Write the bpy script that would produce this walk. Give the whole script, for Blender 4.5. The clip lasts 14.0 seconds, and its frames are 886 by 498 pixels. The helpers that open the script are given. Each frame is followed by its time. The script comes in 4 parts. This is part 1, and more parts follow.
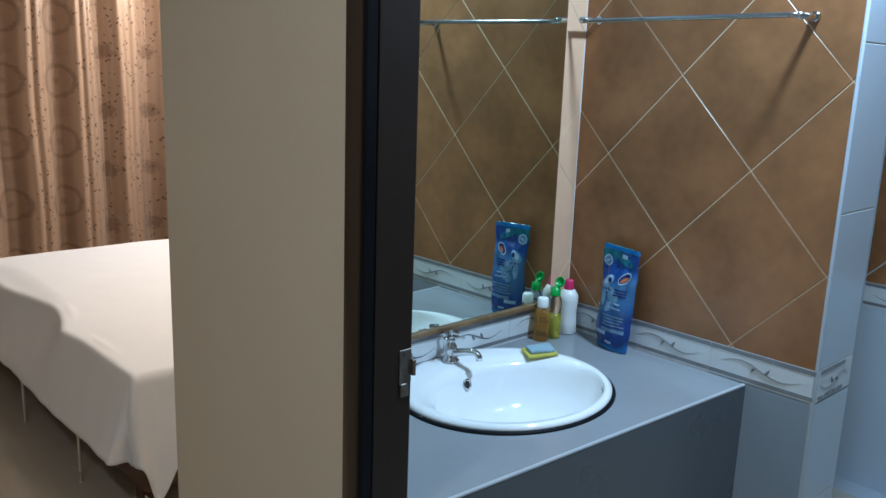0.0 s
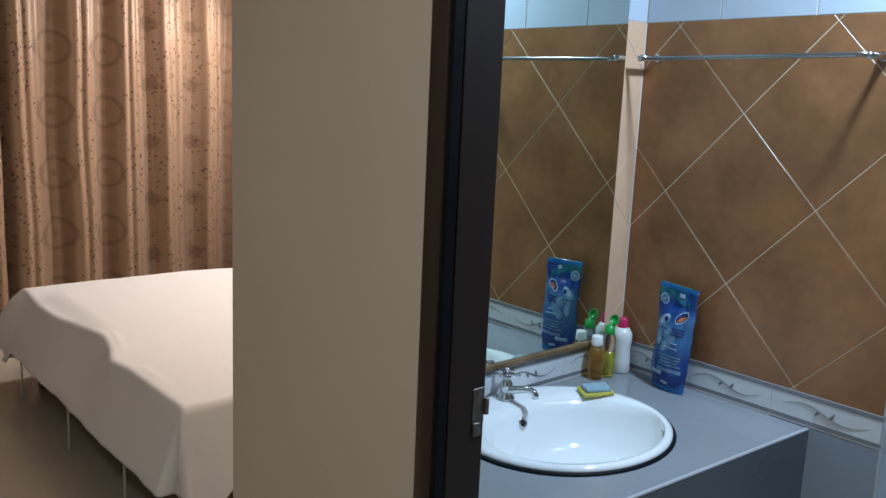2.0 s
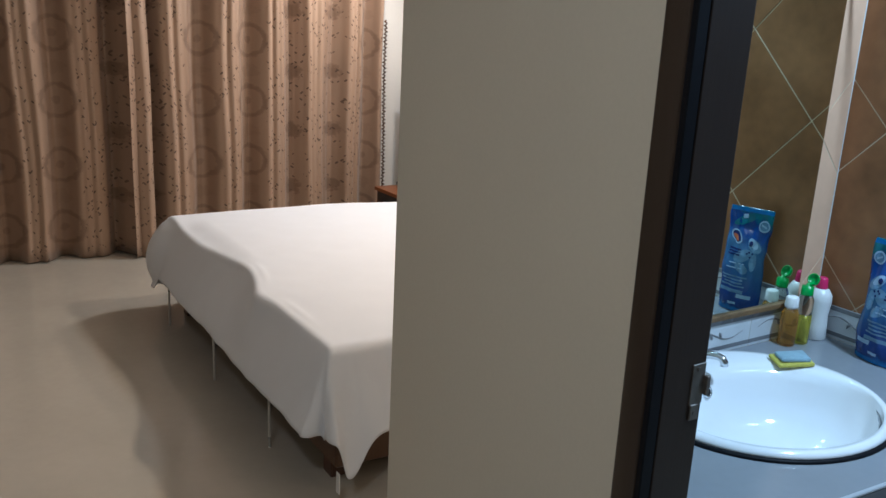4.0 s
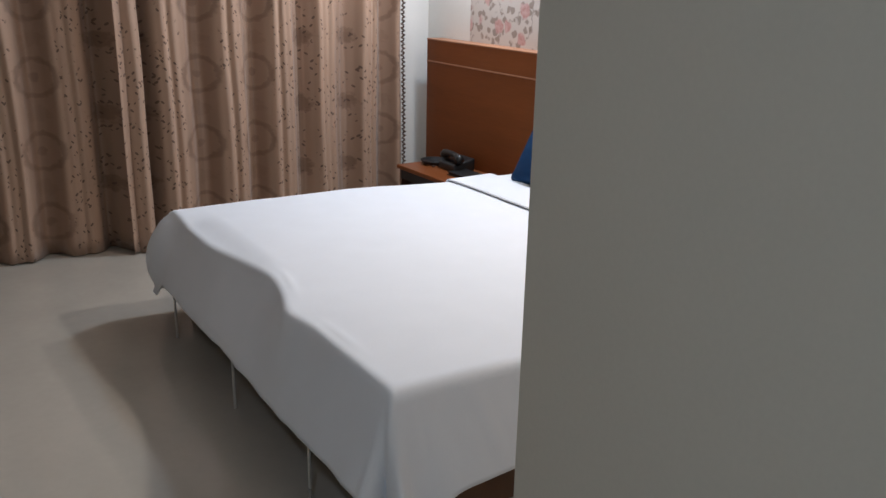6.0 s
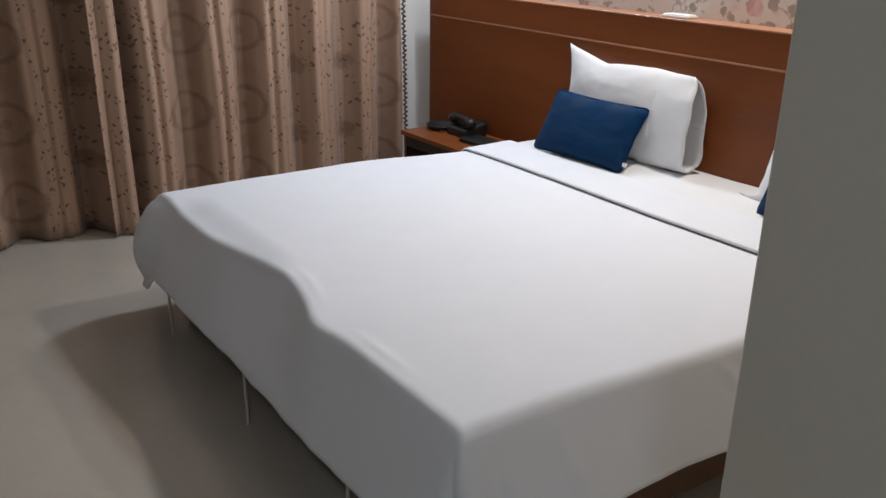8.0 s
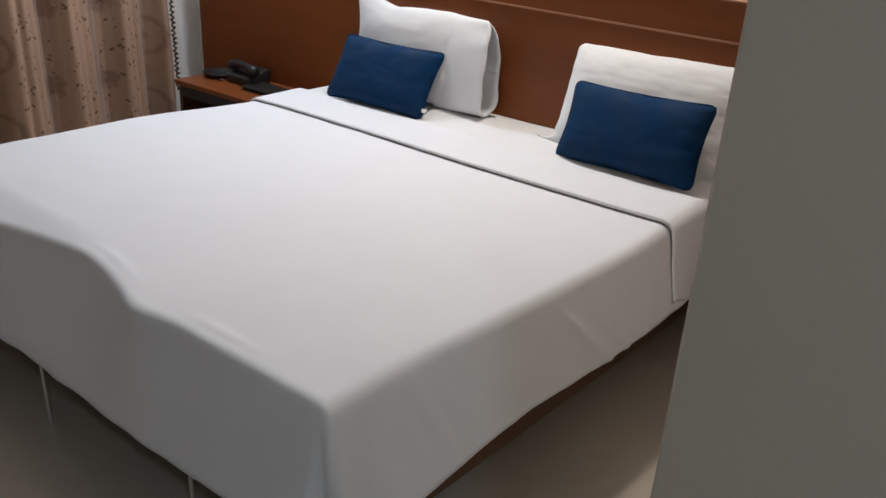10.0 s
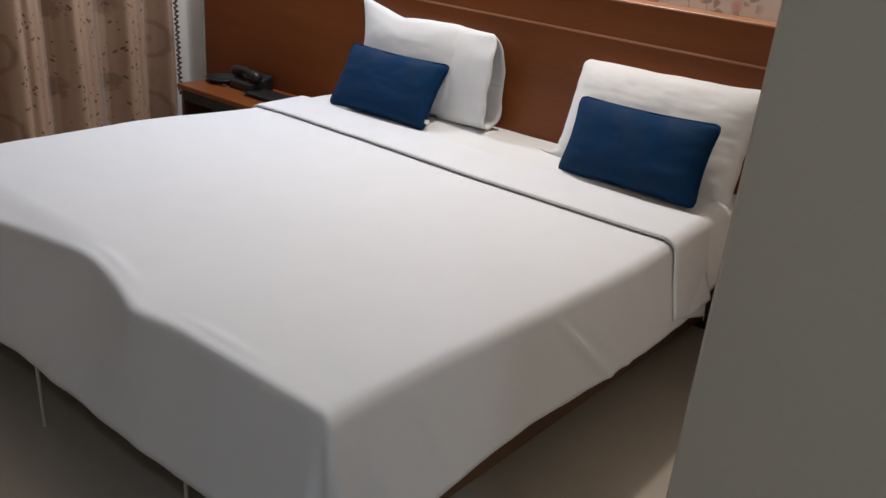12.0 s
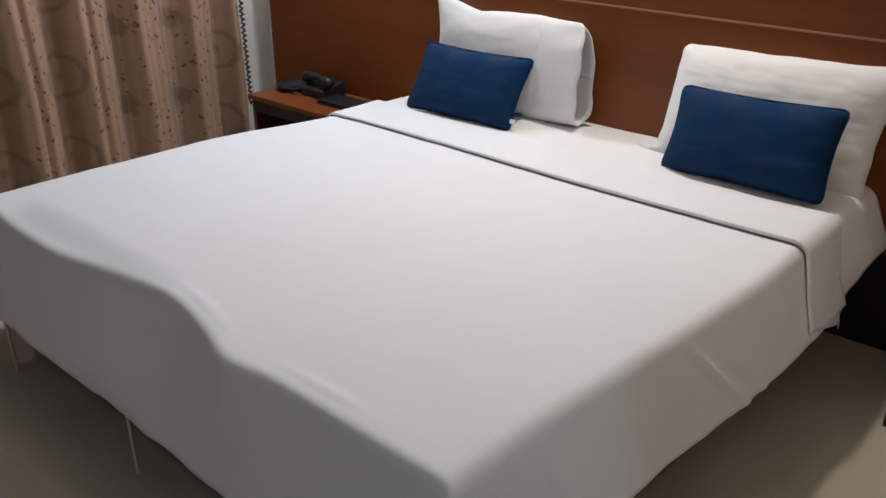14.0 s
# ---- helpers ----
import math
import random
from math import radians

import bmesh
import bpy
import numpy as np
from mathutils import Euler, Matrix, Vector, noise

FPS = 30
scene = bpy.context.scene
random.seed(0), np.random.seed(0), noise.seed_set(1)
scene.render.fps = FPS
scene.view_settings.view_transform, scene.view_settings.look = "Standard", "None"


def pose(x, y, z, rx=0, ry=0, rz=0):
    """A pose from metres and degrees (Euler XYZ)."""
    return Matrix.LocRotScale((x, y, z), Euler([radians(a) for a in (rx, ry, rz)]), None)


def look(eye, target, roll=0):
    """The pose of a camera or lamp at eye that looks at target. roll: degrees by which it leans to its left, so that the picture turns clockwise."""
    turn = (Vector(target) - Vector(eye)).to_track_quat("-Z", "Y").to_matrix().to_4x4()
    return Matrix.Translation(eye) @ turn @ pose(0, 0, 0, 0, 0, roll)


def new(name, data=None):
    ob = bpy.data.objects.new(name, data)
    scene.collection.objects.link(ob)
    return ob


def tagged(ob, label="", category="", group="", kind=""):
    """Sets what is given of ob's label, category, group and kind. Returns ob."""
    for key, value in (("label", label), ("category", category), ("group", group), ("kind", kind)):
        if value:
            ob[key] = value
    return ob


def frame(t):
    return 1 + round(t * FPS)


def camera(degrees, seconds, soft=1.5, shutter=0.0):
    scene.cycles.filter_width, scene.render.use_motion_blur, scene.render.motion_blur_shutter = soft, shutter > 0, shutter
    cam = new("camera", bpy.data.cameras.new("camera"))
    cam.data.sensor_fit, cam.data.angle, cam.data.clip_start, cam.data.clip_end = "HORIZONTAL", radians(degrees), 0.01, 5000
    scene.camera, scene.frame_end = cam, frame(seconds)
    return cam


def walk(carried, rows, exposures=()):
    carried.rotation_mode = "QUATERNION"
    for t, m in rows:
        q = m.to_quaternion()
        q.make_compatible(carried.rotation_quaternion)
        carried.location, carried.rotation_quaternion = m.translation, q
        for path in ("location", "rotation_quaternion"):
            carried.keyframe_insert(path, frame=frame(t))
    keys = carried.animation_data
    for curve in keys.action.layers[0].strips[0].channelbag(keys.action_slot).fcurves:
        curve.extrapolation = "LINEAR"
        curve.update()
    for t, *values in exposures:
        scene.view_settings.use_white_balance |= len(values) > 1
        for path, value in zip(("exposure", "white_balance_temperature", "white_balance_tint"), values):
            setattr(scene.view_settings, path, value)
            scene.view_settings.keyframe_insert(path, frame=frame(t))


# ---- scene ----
cam = camera(56.4, 14.0)
PATH = [
    (0, (-1.034, -2.642, 1.592), (0.294, -1.212, 1.156), 2.0),
    (0.5, (-1.055, -2.631, 1.614), (0.252, -1.169, 1.223), 2.1),
    (1, (-1.064, -2.618, 1.618), (0.236, -1.129, 1.31), 2.0),
    (1.5, (-1.073, -2.603, 1.614), (0.222, -1.11, 1.306), 2.0),
    (2, (-1.096, -2.571, 1.594), (0.196, -1.087, 1.233), 2.5),
    (2.5, (-1.087, -2.52, 1.571), (0.182, -1.043, 1.117), 3.0),
    (3, (-1.052, -2.47, 1.562), (0.134, -0.937, 1.07), 3.2),
    (3.5, (-1.025, -2.427, 1.565), (0.03, -0.808, 1.049), 3.5),
    (4, (-1.061, -2.306, 1.552), (-0.017, -0.681, 1.03), 2.8),
    (4.2, (-1.084, -2.239, 1.552), (-0.024, -0.626, 1.026), 2.7),
    (6.3, (-0.927, -1.566, 1.497), (0.124, 0.017, 0.876), 0.9),
    (6.5, (-0.932, -1.5, 1.494), (0.178, 0.044, 0.875), 1.4),
    (7, (-0.976, -1.401, 1.483), (0.164, 0.115, 0.849), 2.6),
    (7.5, (-0.934, -1.281, 1.501), (0.157, 0.263, 0.847), 1.1),
    (8, (-0.885, -1.198, 1.487), (0.192, 0.331, 0.777), 0.6),
    (8.5, (-0.875, -1.145, 1.482), (0.379, 0.201, 0.698), 1.8),
    (9, (-0.9, -1.094, 1.482), (0.488, 0.087, 0.659), 0.9),
    (9.2, (-0.924, -1.062, 1.487), (0.494, 0.084, 0.663), 1.2),
    (11.3, (-0.965, -0.99, 1.496), (0.494, 0.109, 0.679), 4.6),
    (11.5, (-0.963, -0.995, 1.485), (0.499, 0.109, 0.681), 4.7),
    (12, (-0.965, -0.983, 1.487), (0.506, 0.113, 0.691), 4.9),
    (12.5, (-0.962, -0.96, 1.486), (0.534, 0.104, 0.693), 4.5),
    (13, (-0.907, -0.951, 1.472), (0.567, 0.135, 0.667), 3.6),
    (13.5, (-0.867, -0.91, 1.49), (0.509, 0.289, 0.672), 1.2),
    (14, (-0.855, -0.764, 1.49), (0.502, 0.444, 0.655), 0.1),
]
walk(cam, [(t, look(e, g, r)) for t, e, g, r in PATH],
     [(0, 0.42, 5900, 9), (1.5, 0.26, 6280, 14), (4, 0.34, 5650, 9), (6.3, 0.19, 5020, 7.5), (9, 0.02, 5150, 7.5), (14, -0.03, 5240, 8)])

# ---- light ----
world = bpy.data.worlds.new("world")
scene.world = world
world.use_nodes = True
world.node_tree.nodes["Background"].inputs[0].default_value = (0.5, 0.45, 0.4, 1)
world.node_tree.nodes["Background"].inputs[1].default_value = 0.02


def ceiling_lamp(name, x, y, z, watts, colour, size):
    l = bpy.data.lights.new(name, "AREA")
    l.shape, l.size, l.energy, l.color = "DISK", size, watts, colour
    o = new(name, l)
    o.matrix_basis = pose(x, y, z)
    return o


WARM, NEUTRAL, COOL = (1.0, 0.785, 0.565), (0.86, 0.96, 1.0), (0.59, 0.81, 1.0)
# lamps over the headboard, tipped towards the foot of the bed
ceiling_lamp("bedroom_lamp", 1.88, 0.86, 2.54, 30, WARM, 0.12).matrix_basis = look((1.88, 0.86, 2.54), (0.8, -0.35, 0.0))
ceiling_lamp("bedroom_lamp", 1.84, 2.30, 2.44, 13.5, NEUTRAL, 0.16).matrix_basis = look((1.84, 2.30, 2.44), (-0.6, 1.5, 0.0))
ceiling_lamp("passage_lamp", -1.45, -1.95, 2.62, 9.6, (0.97, 0.97, 0.91), 0.2)
ceiling_lamp("bathroom_lamp", 0.87, -1.98, 2.54, 31, COOL, 0.16)
# added fill light without a fixture, brightens the pilaster beside the curtain
wl = bpy.data.lights.new("bedside_lamp", "POINT")
wl.energy, wl.color, wl.shadow_soft_size = 8.0, (1.0, 0.80, 0.60), 0.05
new("bedside_lamp", wl).location = (1.44, 2.50, 2.00)

# reading spot high on the wall beside the bed
ceiling_lamp("wall_spot_lamp", 1.92, 2.38, 2.17, 11, (1.0, 0.80, 0.60), 0.09).matrix_basis = look((1.92, 2.38, 2.17), (-0.9, 1.5, 0.0))

# ---- materials ----
def material(name, colour, rough=0.5, metal=0.0, vary=0.12, scale=6.0, grain=60.0, bump=0.1, stretch=(1, 1, 1), coat=0.0):
    """A surface with large and fine variation of tone and a fine relief."""
    m = bpy.data.materials.new(name)
    m.use_nodes = True
    nt = m.node_tree
    b = nt.nodes["Principled BSDF"]
    N, L = nt.nodes.new, nt.links.new
    tc, mp = N("ShaderNodeTexCoord"), N("ShaderNodeMapping")
    mp.inputs["Scale"].default_value = stretch
    L(tc.outputs["Object"], mp.inputs["Vector"])
    big, fine = N("ShaderNodeTexNoise"), N("ShaderNodeTexNoise")
    big.inputs["Scale"].default_value, big.inputs["Detail"].default_value = scale, 4
    fine.inputs["Scale"].default_value, fine.inputs["Detail"].default_value = grain, 3
    L(mp.outputs[0], big.inputs["Vector"]), L(mp.outputs[0], fine.inputs["Vector"])
    add = N("ShaderNodeMath")
    add.operation = "MULTIPLY_ADD"
    L(fine.outputs[0], add.inputs[0])
    add.inputs[1].default_value = 0.4
    L(big.outputs[0], add.inputs[2])
    ramp = N("ShaderNodeMapRange")
    ramp.inputs[1].default_value, ramp.inputs[2].default_value = 0.35, 1.05
    ramp.inputs[3].default_value, ramp.inputs[4].default_value = 1 - vary, 1 + vary
    L(add.outputs[0], ramp.inputs[0])
    mul = N("ShaderNodeVectorMath")
    mul.operation = "SCALE"
    mul.inputs[0].default_value = colour
    L(ramp.outputs[0], mul.inputs["Scale"])
    L(mul.outputs[0], b.inputs["Base Color"])
    rr = N("ShaderNodeMapRange")
    rr.inputs[1].default_value, rr.inputs[2].default_value = 0.3, 0.7
    rr.inputs[3].default_value, rr.inputs[4].default_value = rough * 0.85, min(1, rough * 1.15)
    L(big.outputs[0], rr.inputs[0]), L(rr.outputs[0], b.inputs["Roughness"])
    b.inputs["Metallic"].default_value = metal
    b.inputs["Coat Weight"].default_value = coat
    if bump:
        bp = N("ShaderNodeBump")
        bp.inputs["Strength"].default_value, bp.inputs["Distance"].default_value = bump, 0.004
        L(fine.outputs[0], bp.inputs["Height"]), L(bp.outputs[0], b.inputs["Normal"])
    return m


def nodes_of(m):
    nt = m.node_tree
    return nt, nt.nodes["Principled BSDF"], nt.nodes.new, nt.links.new


def math_node(nt, op, a, b=None, c=None, clamp=False):
    n = nt.nodes.new("ShaderNodeMath")
    n.operation, n.use_clamp = op, clamp
    for i, v in enumerate((a, b, c)):
        if v is None:
            continue
        if isinstance(v, (int, float)):
            n.inputs[i].default_value = v
        else:
            nt.links.new(v, n.inputs[i])
    return n.outputs[0]


def step_node(nt, value, lo, hi, flip=False):
    n = nt.nodes.new("ShaderNodeMapRange")
    n.interpolation_type = "SMOOTHSTEP"
    n.inputs[1].default_value, n.inputs[2].default_value = lo, hi
    n.inputs[3].default_value, n.inputs[4].default_value = (1, 0) if flip else (0, 1)
    nt.links.new(value, n.inputs[0])
    return n.outputs[0]


def mix_node(nt, fac, a, b):
    n = nt.nodes.new("ShaderNodeMix")
    n.data_type = "RGBA"
    nt.links.new(fac, n.inputs[0])
    for i, v in ((6, a), (7, b)):
        if isinstance(v, tuple):
            n.inputs[i].default_value = (*v, 1)
        else:
            nt.links.new(v, n.inputs[i])
    return n.outputs[2]


def curtain_material():
    """Satin jacquard: round medallions in columns, leaf sprigs between them."""
    m = bpy.data.materials.new("curtain_satin")
    m.use_nodes = True
    nt, b, N, L = nodes_of(m)
    uv = N("ShaderNodeUVMap")
    sep = N("ShaderNodeSeparateXYZ")
    L(uv.outputs[0], sep.inputs[0])
    U, V = sep.outputs[0], sep.outputs[1]
    cloth = N("ShaderNodeMapping")
    cloth.inputs["Scale"].default_value = (0.36, 1, 1)
    L(uv.outputs[0], cloth.inputs["Vector"])
    wob = N("ShaderNodeTexNoise")
    wob.inputs["Scale"].default_value, wob.inputs["Detail"].default_value = 30, 2
    L(cloth.outputs[0], wob.inputs["Vector"])
    wobble = math_node(nt, "SUBTRACT", wob.outputs[0], 0.5)
    cu = math_node(nt, "SUBTRACT", math_node(nt, "FRACT", U), 0.5)
    cv = math_node(nt, "SUBTRACT", math_node(nt, "FRACT", math_node(nt, "DIVIDE", V, 0.40)), 0.5)
    cv2 = math_node(nt, "SUBTRACT", math_node(nt, "FRACT", math_node(nt, "ADD", math_node(nt, "DIVIDE", V, 0.40), 0.5)), 0.5)

    def oval(v, wide, high):
        x, y = math_node(nt, "DIVIDE", cu, wide), math_node(nt, "DIVIDE", v, high)
        return math_node(nt, "SQRT", math_node(nt, "ADD", math_node(nt, "MULTIPLY", x, x), math_node(nt, "MULTIPLY", y, y)))
    # two columns of medallions, then two of flower clusters, and so on
    fourth = math_node(nt, "FRACT", math_node(nt, "DIVIDE", math_node(nt, "SUBTRACT", math_node(nt, "FLOOR", U), 0.5), 4.0))
    rings_here = step_node(nt, fourth, 0.49, 0.51)
    r = math_node(nt, "MULTIPLY_ADD", wobble, 0.30, oval(cv, 0.27, 0.27))
    ring = math_node(nt, "MULTIPLY", step_node(nt, r, 0.62, 0.88), step_node(nt, r, 0.94, 1.25, True))
    core = step_node(nt, r, 0.14, 0.42, True)
    medallion = math_node(nt, "MULTIPLY", math_node(nt, "MAXIMUM", math_node(nt, "MULTIPLY", ring, 0.68), math_node(nt, "MULTIPLY", core, 0.62)), rings_here)
    r2 = math_node(nt, "MULTIPLY_ADD", wobble, 1.3, oval(cv2, 0.24, 0.17))
    cluster = math_node(nt, "MULTIPLY", step_node(nt, r2, 0.45, 1.20, True), math_node(nt, "SUBTRACT", 0.75, math_node(nt, "MULTIPLY", rings_here, 0.30)))
    # shade in the recessed flats between pleats, darkened into the cloth colour
    flat_shade = math_node(nt, "MULTIPLY", step_node(nt, math_node(nt, "ABSOLUTE", cu), 0.20, 0.30, True), 0.34)
    motif = math_node(nt, "MAXIMUM", flat_shade, math_node(nt, "MAXIMUM", medallion, cluster))
    # little leaves on stems in the stripe between the medallions
    def leaves(angle, sx, sy):
        vor = N("ShaderNodeTexVoronoi")
        vor.inputs["Scale"].default_value, vor.inputs["Randomness"].default_value = 1.0, 0.85
        turn = N("ShaderNodeMapping")
        size = N("ShaderNodeMapping")
        turn.inputs["Rotation"].default_value = (0, 0, angle)
        size.inputs["Scale"].default_value = (sx, sy, 1)
        L(cloth.outputs[0], turn.inputs["Vector"]), L(turn.outputs[0], size.inputs["Vector"]), L(size.outputs[0], vor.inputs["Vector"])
        return step_node(nt, vor.outputs["Distance"], 0.19, 0.25, True)
    stripe = math_node(nt, "MAXIMUM", step_node(nt, math_node(nt, "ABSOLUTE", cu), 0.26, 0.32), math_node(nt, "SUBTRACT", 1.0, rings_here))
    leaf = math_node(nt, "MULTIPLY", math_node(nt, "MAXIMUM", leaves(0.75, 19, 37), leaves(-0.85, 18, 35)), stripe)
    wv = N("ShaderNodeTexNoise")
    wv.inputs["Scale"].default_value = 9
    L(cloth.outputs[0], wv.inputs["Vector"])
    leaf = math_node(nt, "MULTIPLY", leaf, step_node(nt, wv.outputs[0], 0.33, 0.41))
    base = mix_node(nt, motif, (0.41, 0.275, 0.190), (0.135, 0.074, 0.043))
    col = mix_node(nt, math_node(nt, "MULTIPLY", leaf, 0.85), base, (0.075, 0.038, 0.022))
    L(col, b.inputs["Base Color"])
    L(math_node(nt, "MULTIPLY_ADD", motif, 0.16, 0.33), b.inputs["Roughness"])
    b.inputs["Specular IOR Level"].default_value = 0.6
    b.inputs["Sheen Weight"].default_value = 0.15
    weave = N("ShaderNodeTexNoise")
    weave.inputs["Scale"].default_value = 420
    L(cloth.outputs[0], weave.inputs["Vector"])
    bp = N("ShaderNodeBump")
    bp.inputs["Strength"].default_value, bp.inputs["Distance"].default_value = 0.12, 0.002
    L(math_node(nt, "MULTIPLY_ADD", motif, 0.6, weave.outputs[0]), bp.inputs["Height"])
    L(bp.outputs[0], b.inputs["Normal"])
    return m


def wallpaper_material():
    """Pale paper with roses, leaves and thin twigs."""
    m = bpy.data.materials.new("wallpaper_roses")
    m.use_nodes = True
    nt, b, N, L = nodes_of(m)
    tc, mp = N("ShaderNodeTexCoord"), N("ShaderNodeMapping")
    mp.inputs["Rotation"].default_value = (0, radians(90), 0)
    L(tc.outputs["Object"], mp.inputs["Vector"])
    wob = N("ShaderNodeTexNoise")
    wob.inputs["Scale"].default_value, wob.inputs["Detail"].default_value = 24, 3
    L(tc.outputs["Object"], wob.inputs["Vector"])
    dis = N("ShaderNodeVectorMath")
    dis.operation = "MULTIPLY_ADD"
    L(wob.outputs["Color"], dis.inputs[0])
    dis.inputs[1].default_value = (0.05, 0.05, 0.05)
    L(tc.outputs["Object"], dis.inputs[2])

    def cells(scale, rnd, source):
        v = N("ShaderNodeTexVoronoi")
        v.voronoi_dimensions = "3D"
        v.inputs["Scale"].default_value, v.inputs["Randomness"].default_value = scale, rnd
        flat = N("ShaderNodeVectorMath")
        flat.operation = "MULTIPLY"
        flat.inputs[1].default_value = (0, 1, 1)
        L(source, flat.inputs[0]), L(flat.outputs[0], v.inputs["Vector"])
        return v
    roses = cells(7.2, 0.75, dis.outputs[0])
    petals = cells(42, 1.0, dis.outputs[0])
    leaves = cells(19, 1.0, dis.outputs[0])
    d = roses.outputs["Distance"]
    rose = step_node(nt, d, 0.26, 0.36, True)
    near = math_node(nt, "MULTIPLY", step_node(nt, d, 0.27, 0.31), step_node(nt, d, 0.56, 0.70, True))
    leaf = math_node(nt, "MULTIPLY", near, step_node(nt, leaves.outputs["Distance"], 0.34, 0.46, True))
    twig_n = N("ShaderNodeTexNoise")
    twig_n.inputs["Scale"].default_value, twig_n.inputs["Detail"].default_value = 3.6, 0
    L(dis.outputs[0], twig_n.inputs["Vector"])
    twig = step_node(nt, math_node(nt, "ABSOLUTE", math_node(nt, "SUBTRACT", twig_n.outputs[0], 0.5)), 0.0025, 0.007, True)
    bloom = mix_node(nt, petals.outputs["Distance"], (0.42, 0.17, 0.16), (0.60, 0.40, 0.37))
    c = mix_node(nt, math_node(nt, "MULTIPLY", twig, 0.65), (0.60, 0.545, 0.50), (0.25, 0.19, 0.155))
    c = mix_node(nt, math_node(nt, "MULTIPLY", leaf, 0.75), c, (0.23, 0.175, 0.14))
    c = mix_node(nt, math_node(nt, "MULTIPLY", rose, 0.85), c, bloom)
    L(c, b.inputs["Base Color"])
    b.inputs["Roughness"].default_value = 0.7
    return m


M_PAINT_WHITE = material("wall_paint_white", (0.82, 0.80, 0.76), 0.7, vary=0.05, scale=2, grain=90, bump=0.15)
M_PAINT_BEIGE = material("wall_paint_beige", (0.53, 0.485, 0.405), 0.45, vary=0.06, scale=1.5, grain=120, bump=0.05)
M_CEILING = material("ceiling_paint", (0.78, 0.77, 0.74), 0.8, vary=0.03, scale=2, grain=80, bump=0.1)
M_FLOOR = material("polished_floor_tile", (0.48, 0.44, 0.375), 0.17, vary=0.07, scale=3, grain=25, bump=0.0)
M_WOOD = material("red_brown_laminate", (0.185, 0.057, 0.014), 0.36, vary=0.22, scale=5, grain=70, bump=0.06, stretch=(1, 0.12, 1.6))
M_WOOD_EDGE = material("light_wood_edging", (0.36, 0.17, 0.085), 0.4, vary=0.1, scale=9, grain=80, bump=0.05)
M_WOOD_DARK = material("dark_stained_wood", (0.075, 0.032, 0.018), 0.42, vary=0.22, scale=6, grain=60, bump=0.08, stretch=(1, 1, 0.2))
M_LEDGE = material("worn_golden_ledge", (0.17, 0.10, 0.045), 0.5, vary=0.5, scale=18, grain=60, bump=0.1)
M_BED_WOOD = material("brown_bed_wood", (0.100, 0.048, 0.024), 0.4, vary=0.22, scale=6, grain=60, bump=0.08, stretch=(1, 1, 0.2))
M_BLACK_BOARD = material("black_board", (0.012, 0.011, 0.011), 0.6, vary=0.2)
M_FRAME = material("dark_brown_door_frame", (0.024, 0.014, 0.010), 0.45, vary=0.2, scale=8, grain=90, bump=0.08, stretch=(1, 1, 0.1))
M_FRAME_GLOSS = material("glossy_brown_casing", (0.035, 0.024, 0.018), 0.13, vary=0.15, scale=8, grain=90, bump=0.02, stretch=(1, 1, 0.1))
M_COVER = material("white_cotton_cover", (0.735, 0.75, 0.795), 0.85, vary=0.03, scale=7, grain=260, bump=0.10)
M_PILLOW = material("white_cotton_pillowcase", (0.755, 0.76, 0.775), 0.85, vary=0.03, scale=12, grain=300, bump=0.10)
# grey for the soft shading in the crease of the turned-down fold
M_FOLD_SHADE = material("grey_fold_shade", (0.60, 0.60, 0.62), 0.8, vary=0.1)
M_BLUE = material("navy_blue_cloth", (0.0015, 0.0245, 0.082), 0.85, vary=0.18, scale=9, grain=340, bump=0.25)
M_CURTAIN = curtain_material()
M_TRIM = material("brown_braid", (0.11, 0.062, 0.035), 0.7, vary=0.25, scale=40)
M_WALLPAPER = wallpaper_material()
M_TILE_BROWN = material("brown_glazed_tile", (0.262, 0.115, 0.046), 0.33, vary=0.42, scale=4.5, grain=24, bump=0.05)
# the brown tile again, paled to stand for lamplight on the corner strip
M_TILE_BROWN_LIT = material("brown_glazed_tile_lit", (0.70, 0.45, 0.30), 0.3, vary=0.12, scale=4.5, grain=24, bump=0.04)
M_TILE_WHITE = material("white_glazed_tile", (0.49, 0.55, 0.63), 0.18, vary=0.03, scale=3, grain=40, bump=0.02)
# the white tile again, darkened for the shade beside the counter
M_TILE_SHADED = material("white_glazed_tile_shaded", (0.26, 0.30, 0.35), 0.2, vary=0.03, scale=3, grain=40, bump=0.02)
M_BATH_FLOOR = material("grey_floor_tile", (0.40, 0.44, 0.50), 0.4, vary=0.2, scale=4)
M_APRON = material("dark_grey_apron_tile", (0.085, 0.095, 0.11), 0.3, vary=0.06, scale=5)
M_GROUT = material("pale_grout", (0.60, 0.48, 0.34), 0.9, vary=0.2, scale=20)
M_BORDER = material("border_tile", (0.62, 0.645, 0.67), 0.22, vary=0.05, scale=14, grain=60, bump=0.03)
M_BORDER_DARK = material("border_band_grey", (0.20, 0.205, 0.22), 0.25, vary=0.1, scale=14)
M_BORDER_LINE = material("border_scroll_grey", (0.19, 0.19, 0.20), 0.3, vary=0.1, scale=14)
M_COUNTER = material("grey_counter_tile", (0.245, 0.26, 0.285), 0.17, vary=0.06, scale=5, grain=50, bump=0.03)
M_COUNTER_EDGE = material("white_edge_strip", (0.38, 0.40, 0.43), 0.3, vary=0.05)
M_PORCELAIN = material("white_porcelain", (0.82, 0.83, 0.85), 0.08, vary=0.015, scale=3, bump=0.0, coat=0.4)
M_SEAL = material("black_sealant", (0.006, 0.0065, 0.009), 0.5, vary=0.2)
